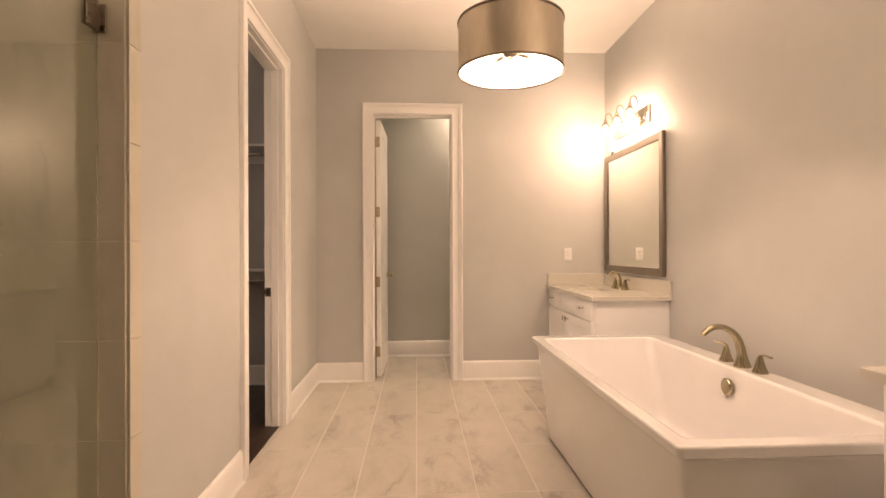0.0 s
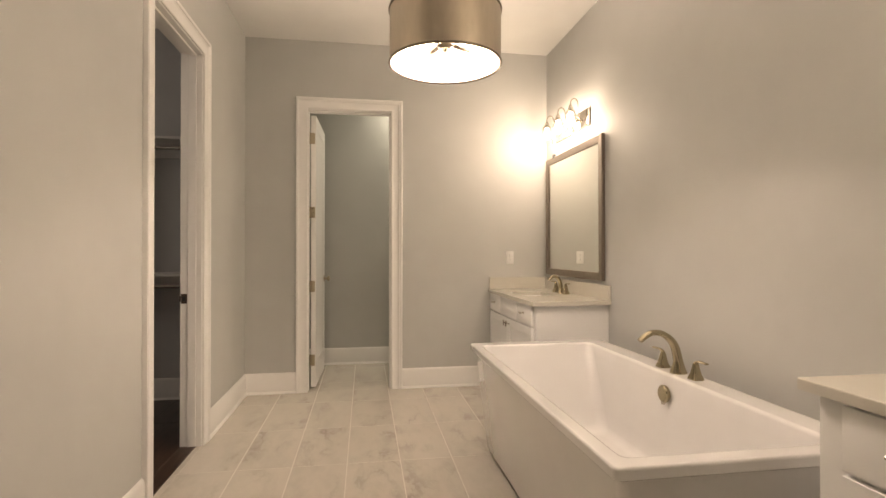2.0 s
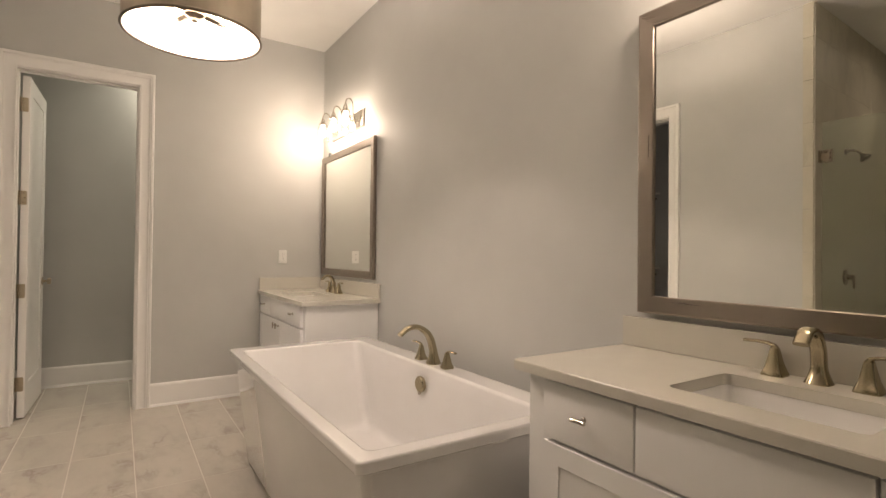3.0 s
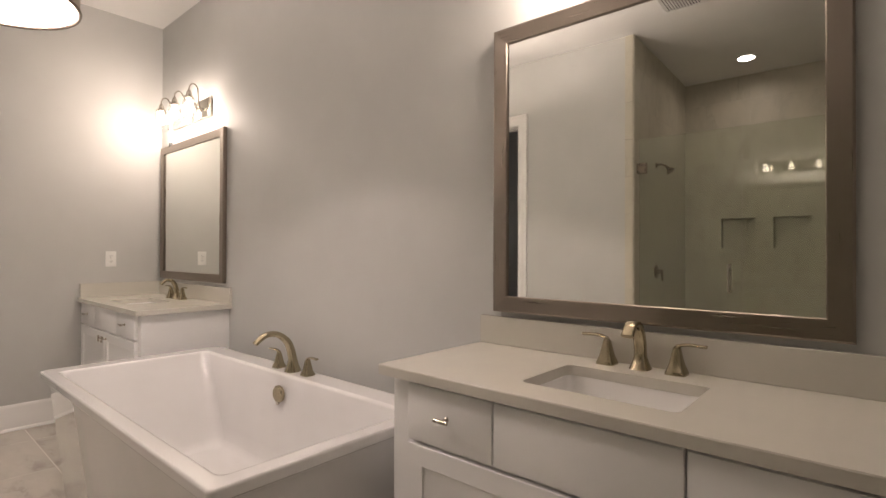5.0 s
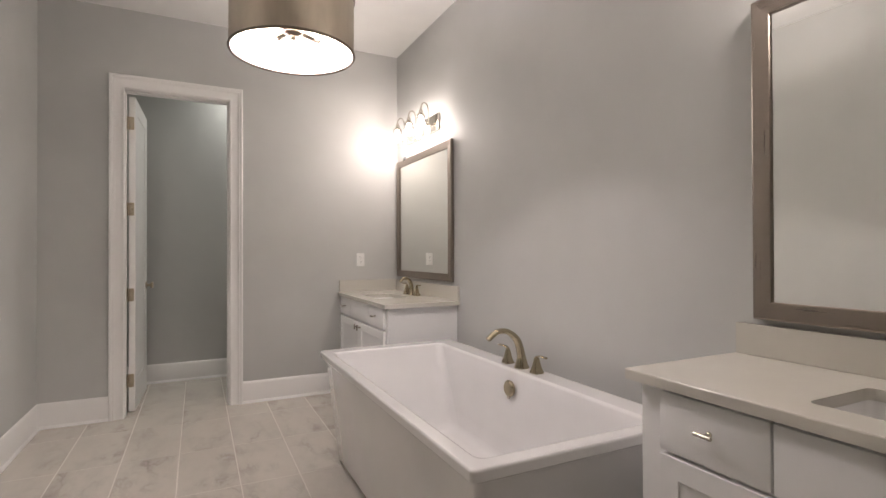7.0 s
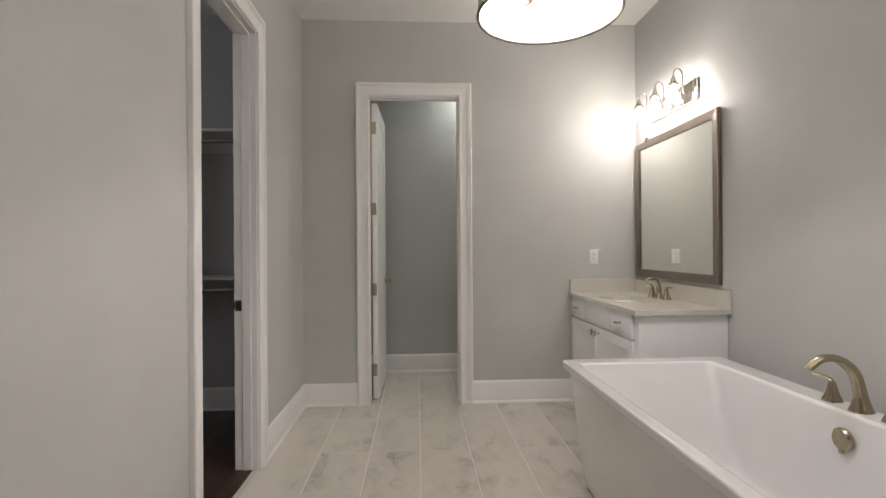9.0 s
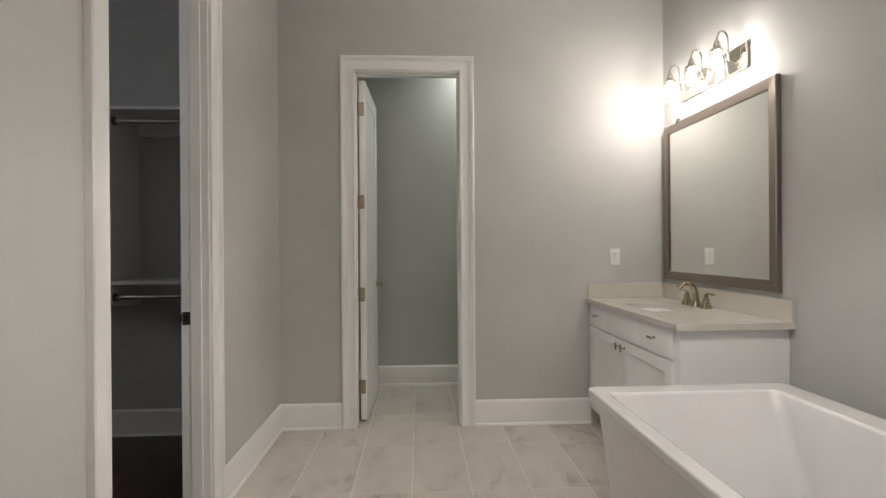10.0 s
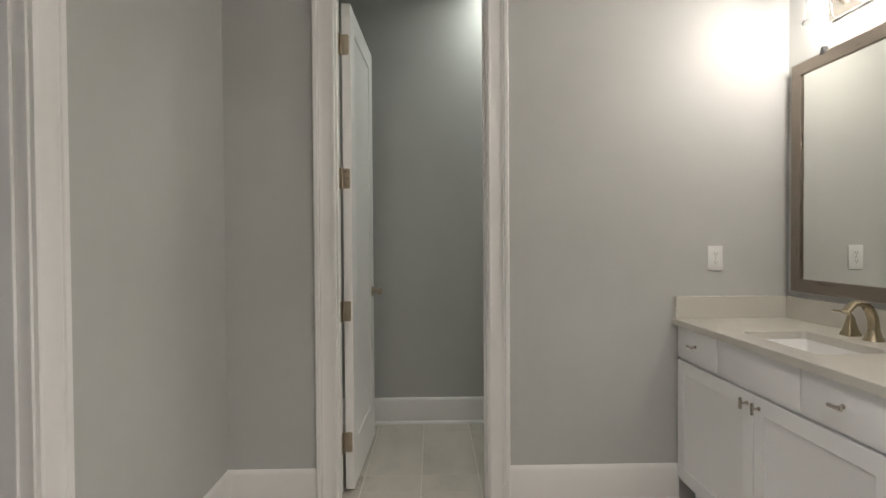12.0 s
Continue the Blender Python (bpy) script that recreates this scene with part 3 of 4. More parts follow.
def countertop(x0, y0, y1, cy, z, sx0, sx1, sw, north_splash, label):
    """Stone top with a sink cut-out and splash; the basin below it is a thing of its own."""
    c = thing("countertop", label, "countertop", (1.6, cy, z), group="bathroom countertops")
    xf, xb = x0 - 1.6, XE - 0.002 - 1.6
    a0, a1 = y0 - cy, y1 - cy
    mid, hx = (sx0 + sx1) / 2, (sx1 - sx0) / 2 + 0.002
    sx0, sx1 = sx0 - 1.6, sx1 - 1.6
    n = 6
    hole_t = rounded_rect(sx0, sx1, -sw, sw, 0.02, 0.0, n)
    rim = rounded_rect(xf, xb, a0, a1, 0.002, 0.0, n)
    hole_b = [(x, y, -0.030) for x, y, _ in hole_t]
    rim_in = [(x, y, -0.030) for x, y, _ in rim]
    rim_e = [(x + (0.002 if x < 0 else 0), y, 0) for x, y, _ in rim]
    rim_m = [(x - 0.0, y, -0.003) for x, y, _ in rim]
    bm = loft([hole_b, hole_t, rim_e, rim_m, rim_in, hole_b], False, False)
    bmesh.ops.remove_doubles(bm, verts=bm.verts, dist=1e-5)
    part("slab", bm, M_QUARTZ, c, angle=25)
    part("backsplash", box(xb - 0.020, xb, a0, a1, 0.0, 0.104, 0.0015, 1), M_QUARTZ, c)
    if north_splash:
        part("side_splash", box(xf + 0.012, xb - 0.0205, a1 - 0.020, a1, 0.0, 0.104, 0.0015, 1), M_QUARTZ, c)
    s = thing("sink_basin", "white porcelain undermount sink basin below the countertop", "sink", (mid, cy, z), group="bathroom sinks")
    rings = [rounded_rect(-hx - 0.02, hx + 0.02, -sw - 0.02, sw + 0.02, 0.03, -0.031), rounded_rect(-hx, hx, -sw, sw, 0.022, -0.031), rounded_rect(-hx + 0.004, hx - 0.004, -sw + 0.004, sw - 0.004, 0.03, -0.075),
             rounded_rect(-hx + 0.012, hx - 0.012, -sw + 0.015, sw - 0.015, 0.04, -0.14), rounded_rect(-hx + 0.035, hx - 0.035, -sw + 0.04, sw - 0.04, 0.05, -0.172), rounded_rect(-0.03, 0.03, -0.03, 0.03, 0.029, -0.18)]
    part("bowl", loft(rings, False, True), M_SINK, s, angle=50)
    part("drain", lathe([(0.0001, 0.003), (0.018, 0.003), (0.023, 0.0), (0.023, -0.003)], 20, False, (0, 0, -0.178)), M_CHROME, s)
    return c


vanity(1.3825, 0.065, 1.286, 0.130, 0.304, 0.457, 0.673, 0.835, "white shaker vanity cabinet with drawers, beside the tub")
vanity(1.348, 3.400, 4.592, 3.455, 0.328, 0.462, 0.698, 0.844, "white shaker vanity cabinet with drawers, in the room corner")
countertop(1.334, 0.030, 1.308, 0.672, 0.880, 1.447, 1.722, 0.199, False, "beige quartz countertop with backsplash on the vanity")
countertop(1.307, 3.360, 4.598, 4.02, 0.880, 1.405, 1.670, 0.203, True, "beige quartz countertop with back and side splash")
SPOUT = [(0.0, 0, 0), (0.0, 0, 0.045), (-0.007, 0, 0.092), (-0.032, 0, 0.130), (-0.072, 0, 0.137), (-0.105, 0, 0.108)]
for cx, cy, z in ((1.812, 0.684, 0.880), (1.775, 4.02, 0.880)):
    faucet("sink_faucet", "champagne nickel sink faucet with arched spout and two levers", (cx, cy, z), SPOUT, taper((0.017, 0.018), (0.018, 0.008)), 0.102)


# ---------------------------------------------------------------- mirrors
def mirror(cy, w, z0, z1, tilt, label):
    """A framed mirror on the east wall, its face towards -x."""
    zc = (z0 + z1) / 2
    m = thing("wall_mirror", label, "mirror", (XE - 0.004, cy, zc), group="framed mirrors", turn=tilt)
    hw, hh, fw = w / 2, (z1 - z0) / 2, 0.058
    prof = [(0, 0), (0, 0.018), (0.003, 0.022), (0.006, 0.022), (fw - 0.006, 0.026), (fw, 0.022), (fw, 0)]
    corners = [(-hw, -hh), (hw, -hh), (hw, hh), (-hw, hh)]
    for i in range(4):
        (a0, b0), (a1, b1) = corners[i], corners[(i + 1) % 4]
        dx, dz = (a1 > a0) - (a1 < a0), (b1 > b0) - (b1 < b0)
        rings = []
        for (a, b), s in (((a0, b0), 1), ((a1, b1), -1)):
            ring = []
            for u, v in prof:
                u = fw - u
                ring.append((-v, a + s * dx * u - dz * u, b + s * dz * u + dx * u))
            rings.append(ring)
        part("frame_bar", loft(rings), M_FRAME if dx else M_FRAME_V, m, "brushed taupe metal frame")
    part("glass", box(-0.012, -0.002, -hw + fw - 0.004, hw - fw + 0.004, -hh + fw - 0.004, hh - fw + 0.004), M_MIRROR, m, "clear mirror glass")
    return m


mirror(0.715, 1.047, 1.005, 2.050, 1.0, "large taupe metal framed mirror above the vanity")
far_mirror = mirror(3.997, 1.102, 1.012, 2.062, 0.0, "taupe metal framed mirror above the corner vanity")
part("hanging_clip", loft([[(-0.030, 0.345, 0.512), (-0.030, 0.372, 0.512), (-0.030, 0.362, 0.545), (-0.030, 0.355, 0.545)], [(-0.010, 0.345, 0.536), (-0.010, 0.372, 0.536), (-0.010, 0.362, 0.548), (-0.010, 0.355, 0.548)]]), M_SLOT, far_mirror, "small black plastic clip")


# ---------------------------------------------------------------- lights
def vanity_light(cy):
    v = thing("vanity_light", "three-lamp nickel wall light with clear glass shades, lit", "wall light", (XE, cy, 2.245), group="vanity lights")
    part("back_plate", box(-0.022, -0.001, -0.328, 0.328, -0.066, 0.064, 0.003, 2), M_PLATE, v, "polished nickel back plate")
    for k in (-1, 0, 1):
        y, x = 0.252 * k, -0.128
        line = arc([(-0.020, y, -0.012), (-0.050, y, -0.012), (-0.064, y, 0.004), (-0.066, y, 0.05), (-0.068, y, 0.115), (-0.080, y, 0.142), (-0.098, y, 0.151), (-0.117, y, 0.142), (x, y, 0.118), (x, y, 0.095)], 36)
        a = part("arm", tube(line, 0.005, 10), M_CHROME, v, "bent gooseneck arm")
        part("boss", tube([(-0.022, y, -0.012), (-0.030, y, -0.012)], [0.017, 0.012], 16), M_CHROME, a)
        socket = lathe([(0.0001, 0.082), (0.010, 0.081), (0.011, 0.070), (0.017, 0.066), (0.019, 0.045), (0.024, 0.041), (0.036, 0.030), (0.038, 0.018), (0.035, 0.018), (0.018, 0.022), (0.0001, 0.022)], 24, False, (x, y, 0.020))
        part("socket_cap", socket, M_CHROME, v)
        jar = lathe([(0.033, 0.022), (0.038, 0.012), (0.041, -0.004), (0.051, -0.104), (0.0545, -0.111), (0.0545, -0.116), (0.0515, -0.116), (0.0485, -0.104), (0.0385, -0.004), (0.036, 0.010), (0.031, 0.019), (0.033, 0.022)], 28, False, (x, y, 0.020))
        j = part("glass_shade", jar, M_JAR, v, "clear glass jar shade")
        j.visible_shadow = False
        bulb = lathe([(0.0001, -0.080), (0.015, -0.076), (0.026, -0.062), (0.029, -0.044), (0.024, -0.020), (0.014, 0.002), (0.012, 0.020)], 20, False, (x, y, 0.020))
        part("bulb", bulb, M_BULB, v, "lit bulb").visible_shadow = False
    return v


for cy in LIGHT_Y:
    vanity_light(cy)


def pendant():
    p = thing("drum_pendant", "brushed nickel drum pendant light with white lining, lit", "pendant light", (LX, LY, LZ))
    t = 0.004
    part("drum", lathe([(LR - t, 0.0), (LR, 0.0), (LR, LH), (LR - t, LH), (LR - t, 0.0)], 64), M_DRUM, p)
    part("lining", lathe([(LR - t - 0.0005, 0.002), (LR - t - 0.0005, LH - 0.002), (LR - t - 0.003, LH - 0.002), (LR - t - 0.003, 0.002), (LR - t - 0.0005, 0.002)], 64), M_SHADE_IN, p, "white lining")
    for z in (0.0, LH):
        ring = [(LR + 0.006 * math.cos(a), z + 0.006 * math.sin(a)) for a in [2 * math.pi * i / 10 for i in range(11)]]
        part("rim", lathe(ring, 64), M_DRUM_RIM, p, "dark rolled rim")
    part("stem", tube([(0, 0, 0.10), (0, 0, ZC - LZ - 0.03)], 0.007, 12), M_DRUM_RIM, p)
    part("canopy", lathe([(0.0001, ZC - LZ - 0.035), (0.03, ZC - LZ - 0.032), (0.062, ZC - LZ - 0.02), (0.065, ZC - LZ - 0.001), (0.0001, ZC - LZ - 0.001)], 32), M_DRUM, p)
    part("hub", lathe([(0.0001, 0.055), (0.012, 0.058), (0.017, 0.070), (0.038, 0.082), (0.042, 0.094), (0.036, 0.108), (0.008, 0.116)], 20), M_DRUM_RIM, p)
    for k in range(4):
        a = radians(25 + 90 * k)
        c, s = math.cos(a), math.sin(a)
        arm = part("arm", tube([(0.02 * c, 0.02 * s, 0.098), (0.130 * c, 0.130 * s, 0.094)], [(0.019, 0.012), (0.017, 0.012)], 8, side=Vector((-s, c, 0)), power=4), M_DRUM_RIM, p)
        part("socket", lathe([(0.0001, 0.082), (0.017, 0.084), (0.015, 0.11), (0.0001, 0.111)], 16, False, (0.11 * c, 0.11 * s, 0)), M_DRUM_RIM, arm)
        b = lathe([(0.012, 0.11), (0.017, 0.125), (0.019, 0.14), (0.014, 0.16), (0.006, 0.178), (0.0001, 0.182)], 16, False, (0.11 * c, 0.11 * s, 0))
        part("bulb", b, M_BULB, arm, "lit bulb").visible_shadow = False
        part("spider_rod", tube([(0, 0, LH - 0.02), ((LR - t) * c, (LR - t) * s, LH - 0.02)], 0.003, 8), M_DRUM_RIM, p)
    return p


pendant()


def downlight(x, y, label):
    d = thing("recessed_downlight", label, "ceiling light", (x, y, ZC), group="recessed downlights")
    part("trim_ring", lathe([(0.070, -0.006), (0.078, -0.008), (0.092, -0.004), (0.094, 0.0)], 36), M_PLASTIC, d, "white trim ring")
    part("lens", lathe([(0.0001, -0.004), (0.070, -0.004), (0.071, -0.002), (0.0001, -0.001)], 36), M_LENS, d, "glowing lens")
    return d


downlight(-1.97, 0.95, "white recessed downlight in the shower ceiling, lit")
downlight(0.72, 5.47, "white recessed downlight in the toilet room ceiling, lit")


# ---------------------------------------------------------------- small fixtures
def outlet(x, z):
    o = thing("wall_outlet", "white duplex outlet on the grey wall", "outlet", (x, YN, z))
    part("cover_plate", box(-0.036, 0.036, -0.006, -0.0005, -0.059, 0.059, 0.0025, 2), M_PLASTIC, o)
    for dz in (-0.020, 0.020):
        r = part("receptacle", loft([rounded_rect(-0.017, 0.017, -0.014, 0.014, 0.010, 0.0), rounded_rect(-0.017, 0.017, -0.014, 0.014, 0.010, 0.0025)]), M_PLASTIC, o, at=(0, -0.0055, dz))
        r.rotation_euler = (radians(90), 0, 0)
        for dx, w, h in ((-0.0065, 0.0024, 0.009), (0.0065, 0.0024, 0.007)):
            part("slot", box(dx - w / 2, dx + w / 2, 0.001 - h / 2 + 0.002, 0.001 + h / 2 + 0.002, 0.0026, 0.0031), M_SLOT, r)
        part("ground_hole", lathe([(0.0001, 0.0026), (0.0024, 0.0026), (0.0024, 0.0031), (0.0001, 0.0031)], 10, False, (0, -0.007, 0)), M_SLOT, r)
    part("screw", tube([(0, -0.0055, 0), (0, -0.0072, 0)], 0.003, 10, side=Vector((1, 0, 0))), M_CHROME, o)
    return o


outlet(1.516, 1.166)

vent = thing("ceiling_vent", "white slatted exhaust vent in the ceiling", "vent", (-0.45, 1.15, ZC))
part("frame", sweep([(0, 0), (0, 0.010), (0.004, 0.013), (0.030, 0.008), (0.032, 0)], [(-0.12, -0.12), (-0.12, 0.12), (0.12, 0.12), (0.12, -0.12)], lambda a, b, v: (a, b, -v), True), M_PLASTIC, vent)
part("backing", box(-0.12, 0.12, -0.12, 0.12, -0.0015, -0.0005), M_SLOT, vent)
for i in range(13):
    y = -0.114 + 0.019 * i
    part("slat", box(-0.12, 0.12, y - 0.005, y + 0.005, -0.009, -0.003), M_PLASTIC, vent)


# ---------------------------------------------------------------- shower
def shower_fittings():
    door = thing("shower_door", "frameless clear glass shower door, closed, with nickel hinges", "shower door", (GX, 1.583, 0.015))
    part("glass_pane", box(-0.005, 0.005, -0.75, 0, 0, 2.17, 0.001, 1), M_GLASS, door, "clear glass pane").visible_shadow = False
    for z in (0.30, 1.925):
        bm = bmesh.new()
        add_box(bm, 0.0055, 0.012, -0.062, -0.004, z - 0.045, z + 0.045, 0.002, 1)
        add_box(bm, -0.012, -0.0055, -0.062, -0.004, z - 0.045, z + 0.045, 0.002, 1)
        h = part("hinge", bm, M_SHOWER_HINGE, door, "square dark nickel glass hinge")
        part("wall_plate", box(-0.024, 0.024, 0.008, 0.0165, z - 0.045, z + 0.045, 0.0015, 1), M_SHOWER_HINGE, h)
        part("knuckle", box(-0.011, 0.011, -0.004, 0.008, z - 0.03, z + 0.03, 0.002, 1), M_SHOWER_HINGE, h)
    for sgn in (-1, 1):
        line = arc([(sgn * 0.005, -0.67, 0.92), (sgn * 0.035, -0.67, 0.92), (sgn * 0.045, -0.67, 0.935), (sgn * 0.045, -0.67, 1.105), (sgn * 0.035, -0.67, 1.12), (sgn * 0.005, -0.67, 1.12)], 30)
        part("pull_handle", tube(line, 0.009, 10), M_CHROME, door, "satin nickel pull handle")
    pane = thing("glass_screen", "fixed clear glass shower panel beside the door", "glass panel", (GX, 0.826, 0.015))
    part("glass_pane", box(-0.005, 0.005, -1.17, 0, 0, 2.17, 0.001, 1), M_GLASS, pane, "clear glass pane").visible_shadow = False
    part("clip", box(-0.012, 0.012, -0.60, -0.55, 1.19, 1.25, 0.002, 1), M_BRONZE, pane, "dark square glass clip")
    head = thing("wall_shower", "satin nickel shower head on a bent arm", "shower head", (-1.43, SY1, 2.045))
    part("flange", tube([(0, 0, 0), (0, -0.006, 0), (0, -0.012, 0)], [0.026, 0.026, 0.011], 20, side=Vector((1, 0, 0))), M_SHOWER_HINGE, head)
    part("arm", tube(arc([(0, -0.005, 0), (0, -0.045, 0.003), (0, -0.080, -0.012), (0, -0.102, -0.036)], 14), 0.009, 10, side=Vector((1, 0, 0))), M_SHOWER_HINGE, head)
    part("rose", tube([(0, -0.098, -0.032), (0, -0.110, -0.046), (0, -0.121, -0.060), (0, -0.130, -0.071), (0, -0.131, -0.072)], [0.012, 0.018, 0.036, 0.041, 0.025], 24, side=Vector((1, 0, 0))), M_SHOWER_HINGE, head)
    valve = thing("shower_valve", "satin nickel shower valve with a lever", "shower valve", (-1.43, SY1, 1.055))
    part("escutcheon", tube([(0, 0, 0), (0, -0.006, 0), (0, -0.012, 0)], [0.062, 0.062, 0.045], 32, side=Vector((1, 0, 0))), M_SHOWER_HINGE, valve)
    part("stem", tube([(0, -0.01, 0), (0, -0.06, 0)], 0.02, 16, side=Vector((1, 0, 0))), M_SHOWER_HINGE, valve)
    part("lever", tube([(0, -0.05, 0.0), (0, -0.055, -0.09)], [0.012, 0.007], 10, side=Vector((1, 0, 0))), M_SHOWER_HINGE, valve)


shower_fittings()

structure("wall_shower_west", box(SX - 0.13, SX - 0.10, SY0 - 0.1, SY1 + 0.012, 0, ZC), M_GROUT_WALL, "shower back wall behind the tiles", "wall")
structure("wall_shower_south", box(SX - 0.10, XW - WT, SY0 - 0.1, SY0 - 0.0007, 0, ZC), M_GROUT_WALL, "shower end wall behind the tiles", "wall")
shower_back = structure("wall_shower_back", bmesh.new(), M_GROUT_WALL, "cream marble tiled shower wall with two niches", "wall")
shower_back_bm = bmesh.new()
NICHES = ((0.487, 0.790), (0.947, 1.250))
NZ0, NZ1 = 1.28, 1.59
spans = [SY0 - 0.012, NICHES[0][0], NICHES[0][1], NICHES[1][0], NICHES[1][1], SY1 + 0.012]
for a, b in zip(spans, spans[1:]):
    if (a, b) in NICHES:
        add_box(shower_back_bm, SX - 0.10, SX - 0.0007, a, b, 0, NZ0)
        add_box(shower_back_bm, SX - 0.10, SX - 0.0007, a, b, NZ1, ZC)
    else:
        add_box(shower_back_bm, SX - 0.10, SX - 0.0007, a, b, 0, ZC)
shower_back_bm.to_mesh(shower_back.data)
shower_back_bm.free()

# ---------------------------------------------------------------- closet
def closet():
    c = thing("closet_shelving", "white melamine closet shelving with two empty hanging rods", "shelving", (0, CY1, 0))
    px = -1.725
    x0, x1 = CX0 + 0.002, CX1 - 0.002
    dep = 0.35
    for z, drop in ((2.100, 0.078), (1.050, 0.099)):
        part("shelf", box(x0, px - 0.010, -dep, -0.002, z - 0.019, z, 0.001, 1), M_SHELF, c)
        part("shelf", box(px + 0.010, x1, -dep, -0.002, z - 0.019, z, 0.001, 1), M_SHELF, c)
        part("cleat", box(x0, px - 0.010, -0.021, -0.002, z - 0.11, z - 0.020), M_SHELF, c)
        part("cleat", box(px + 0.010, x1, -0.021, -0.002, z - 0.11, z - 0.020), M_SHELF, c)
        for a, b in ((x0, px - 0.010), (px + 0.010, x1)):
            part("hanging_rod", tube([(a, -0.29, z - drop), (b, -0.29, z - drop)], 0.014, 14), M_CHROME, c, "round metal hanging rod")
            part("rod_socket", tube([(a if a > px else b, -0.29, z - drop), (a + 0.012 if a > px else b - 0.012, -0.29, z - drop)], 0.024, 16), M_BRONZE, c, "dark rod socket")
    prof = [(-0.002, 2.11), (-dep - 0.005, 2.11), (-dep - 0.005, 0.94), (-dep + 0.02, 0.90), (-0.12, 0.88), (-0.002, 0.88)]
    part("upright_panel", loft([[(px - 0.0095, y, z) for y, z in prof], [(px + 0.0095, y, z) for y, z in prof]]), M_SHELF, c)
    return c


closet()


# ---------------------------------------------------------------- tiles, planks
TILE_CACHE = {}


def tile_mesh(w, d, mat, name):
    key = (round(w, 3), round(d, 3), mat.name)
    if key not in TILE_CACHE:
        hw, hd, b, t = w / 2, d / 2, 0.0008, 0.008
        bm = loft([[(-hw, -hd, -t), (hw, -hd, -t), (hw, hd, -t), (-hw, hd, -t)], [(-hw, -hd, -b), (hw, -hd, -b), (hw, hd, -b), (-hw, hd, -b)],
                   [(-hw + b, -hd + b, 0), (hw - b, -hd + b, 0), (hw - b, hd - b, 0), (-hw + b, hd - b, 0)]], False, True)
        TILE_CACHE[key] = mesh_from(bm, name, mat)
    return TILE_CACHE[key]


def lay(parent, u0, u1, v0, v1, pu, pv, ou, ov, to_world, mat, gap=0.005, skip=(), name="tile", stagger=0.0, cross=None):
    """Tiles of pitch pu x pv clipped to a rectangle; to_world(u, v) gives the pose of a tile's face centre."""
    cross = gap if cross is None else cross
    j = math.floor((v0 - ov) / pv) - 1
    while ov + j * pv < v1:
        off = ou + stagger * pu * (j % 2)
        i = math.floor((u0 - off) / pu) - 1
        while off + i * pu < u1:
            a0, a1 = max(u0, off + i * pu + gap / 2), min(u1, off + (i + 1) * pu - gap / 2)
            b0, b1 = max(v0, ov + j * pv + cross / 2), min(v1, ov + (j + 1) * pv - cross / 2)
            rects = [(a0, a1, b0, b1)]
            for h in skip:
                cut = []
                for r in rects:
                    if r[0] < h[1] and r[1] > h[0] and r[2] < h[3] and r[3] > h[2]:
                        cut += [(r[0], r[1], r[2], h[2]), (r[0], r[1], h[3], r[3]), (r[0], h[0], max(r[2], h[2]), min(r[3], h[3])), (h[1], r[1], max(r[2], h[2]), min(r[3], h[3]))]
                    else:
                        cut.append(r)
                rects = cut
            for r in rects:
                if r[1] - r[0] > 0.012 and r[3] - r[2] > 0.012:
                    ob = new(name, tile_mesh(r[1] - r[0], r[3] - r[2], mat, name))
                    ob.parent = parent
                    ob.matrix_basis = to_world((r[0] + r[1]) / 2, (r[2] + r[3]) / 2)
            i += 1
        j += 1


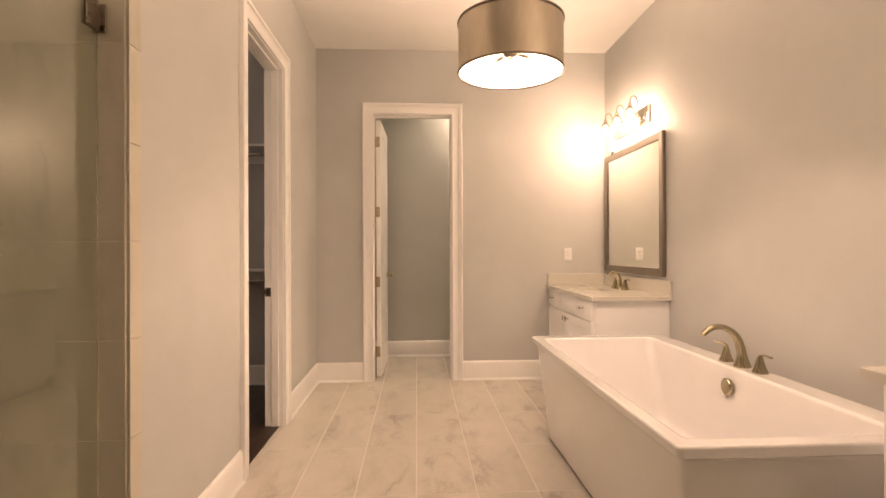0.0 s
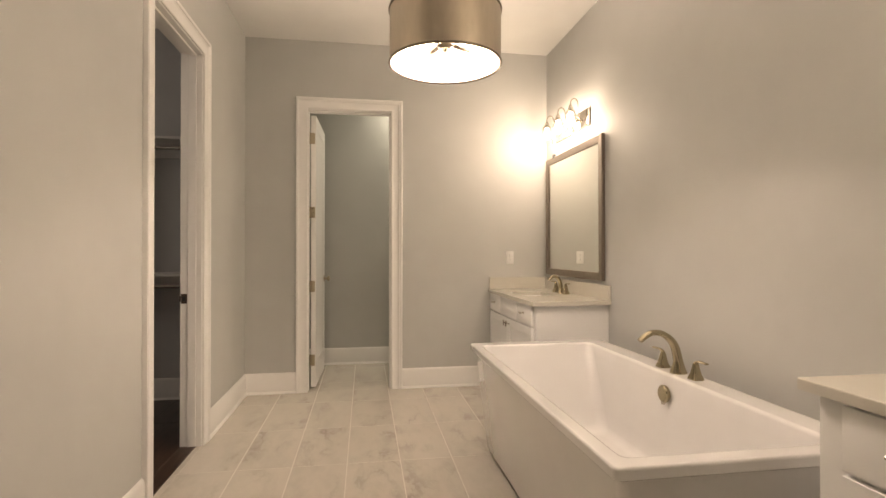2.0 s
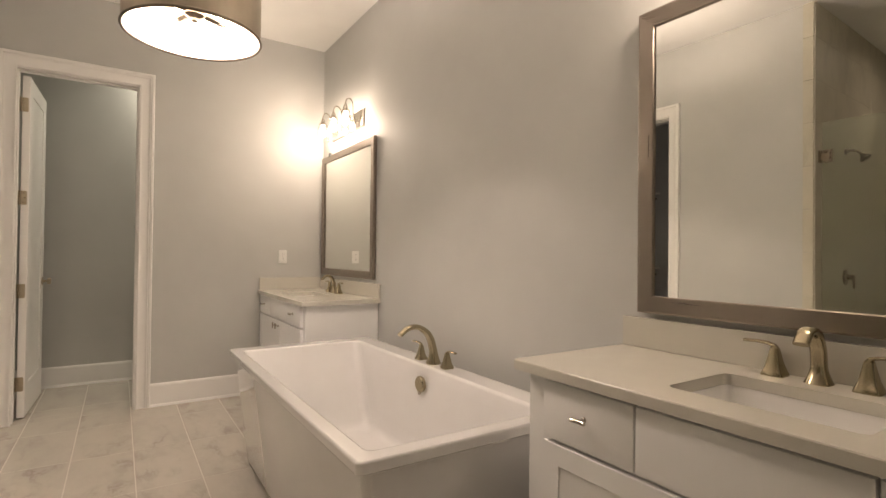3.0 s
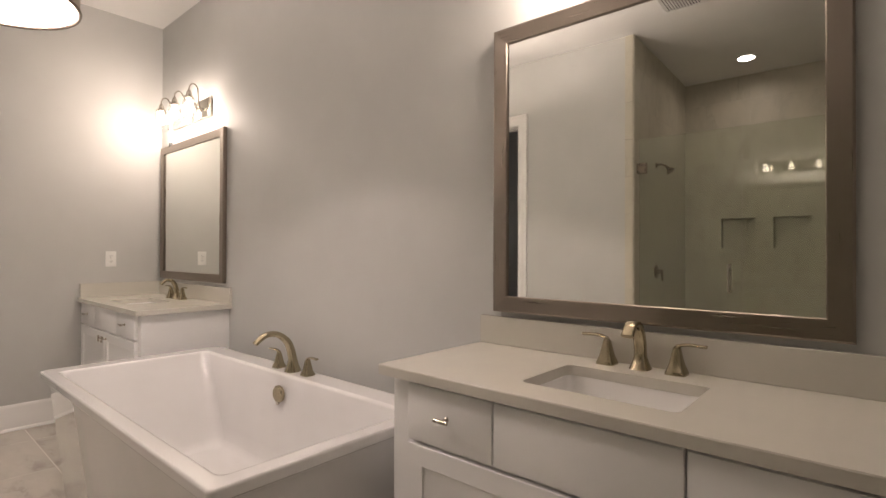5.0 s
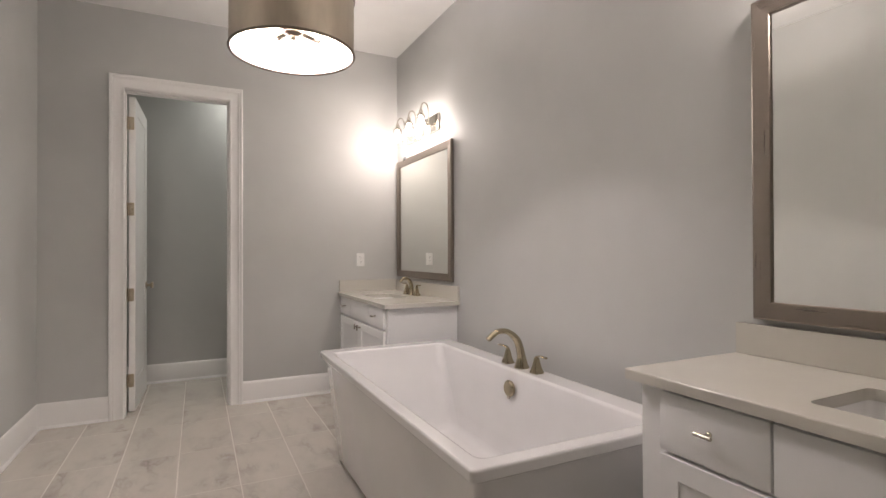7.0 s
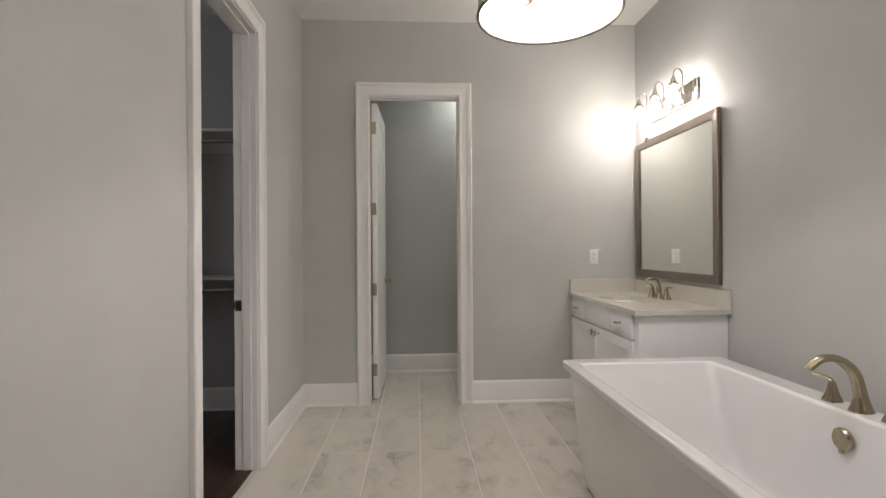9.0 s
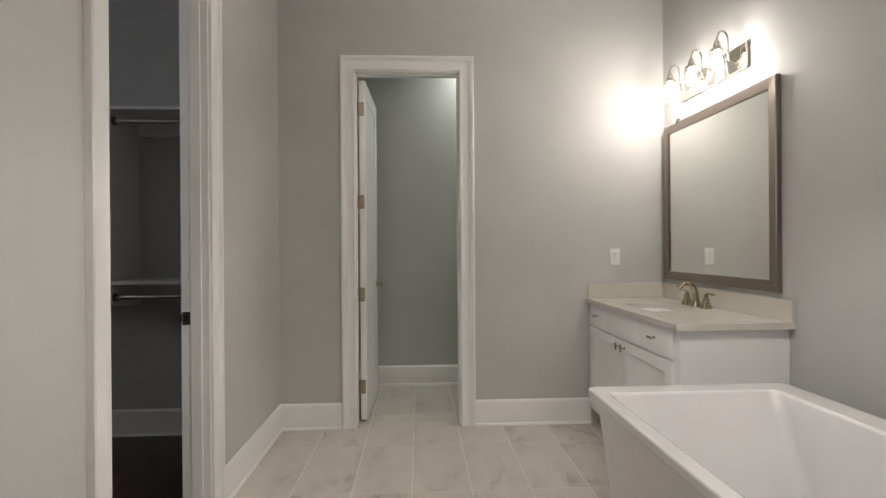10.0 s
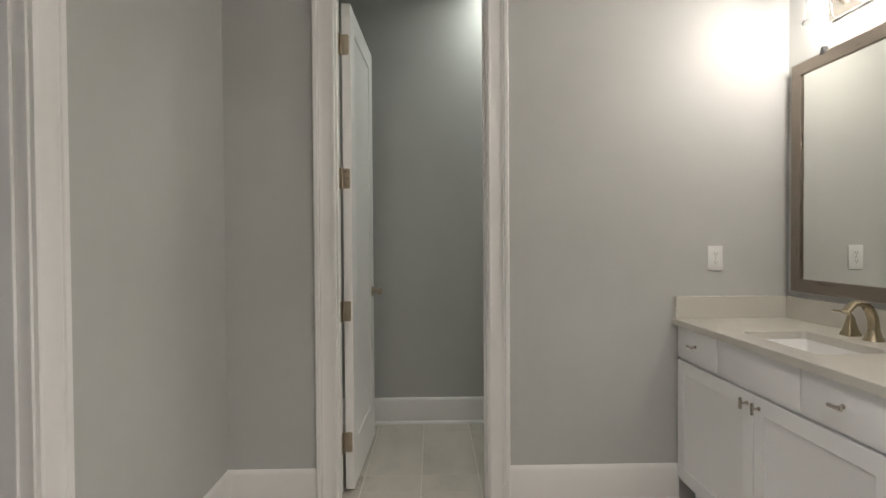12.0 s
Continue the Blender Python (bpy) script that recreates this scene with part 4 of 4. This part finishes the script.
flat = lambda u, v: pose(u, v, 0.0)
lay(floor, XW + 0.001, XE - 0.001, YS, YN - 0.001, 0.305, 0.610, 0.092, 3.06, flat, M_FLOOR, cross=0.003)
lay(floor, JN[0] + 0.014, JN[1] - 0.014, YN - 0.001, TY0, 0.305, 0.610, 0.092, 3.06, flat, M_FLOOR, cross=0.003)
lay(floor, TX0, TX1, TY0, TY1, 0.305, 0.610, 0.092, 3.06, flat, M_FLOOR, cross=0.003)
lay(floor, SX, XW - 0.001, SY0, SY1, 0.305, 0.610, 0.092, 3.06, flat, M_FLOOR, cross=0.003)
lay(floor, XW - 0.028, XW, JW[0] + 0.014, JW[1] - 0.014, 0.305, 0.610, XW - 0.03, 3.06, flat, M_FLOOR, cross=0.003)
north_tiles = structure("shower_wall_north", box(SX, XW - 0.001, SY1 + 0.0007, SY1 + 0.0115, 0, ZC), M_GROUT_WALL, "cream marble tiled shower wall with the shower head", "wall")
lay(north_tiles, SX + 0.009, XW + 0.0088, 0, ZC, 0.615, 0.3135, XW - 0.001, 0.301, lambda u, v: pose(u, SY1, v, 90, 0, 0), M_SHOWER, 0.0018)
lay(north_tiles, SY1 + 0.0085, SY1 + 0.075, 0, ZC, 0.615, 0.3135, SY1, 0.301, lambda u, v: pose(XW + 0.009, u, v, 90, 0, 90), M_SHOWER, 0.0018)
holes = [(a, b, NZ0, NZ1) for a, b in NICHES]
lay(shower_back, SY0, SY1, 0, ZC, 0.615, 0.3135, SY1, 0.301, lambda u, v: pose(SX, u, v, 90, 0, 90), M_SHOWER, 0.0018, holes)
for a, b in NICHES:
    lay(shower_back, a, b, NZ0, NZ1, 0.615, 0.615, a - 0.1, NZ0 - 0.1, lambda u, v: pose(SX - 0.091, u, v, 90, 0, 90), M_SHOWER)
lay(shower_back, SX, XW - 0.001, 0, ZC, 0.615, 0.3135, XW - 0.001, 0.301, lambda u, v: pose(u, SY0, v, 90, 0, 180), M_SHOWER, 0.0018)
lay(closet_floor, CX0, XW - 0.03, CY0, CY1, 0.127, 1.1, CX0, CY0, lambda u, v: pose(u, v, 0.0045), M_WOOD, 0.002, (), "plank")
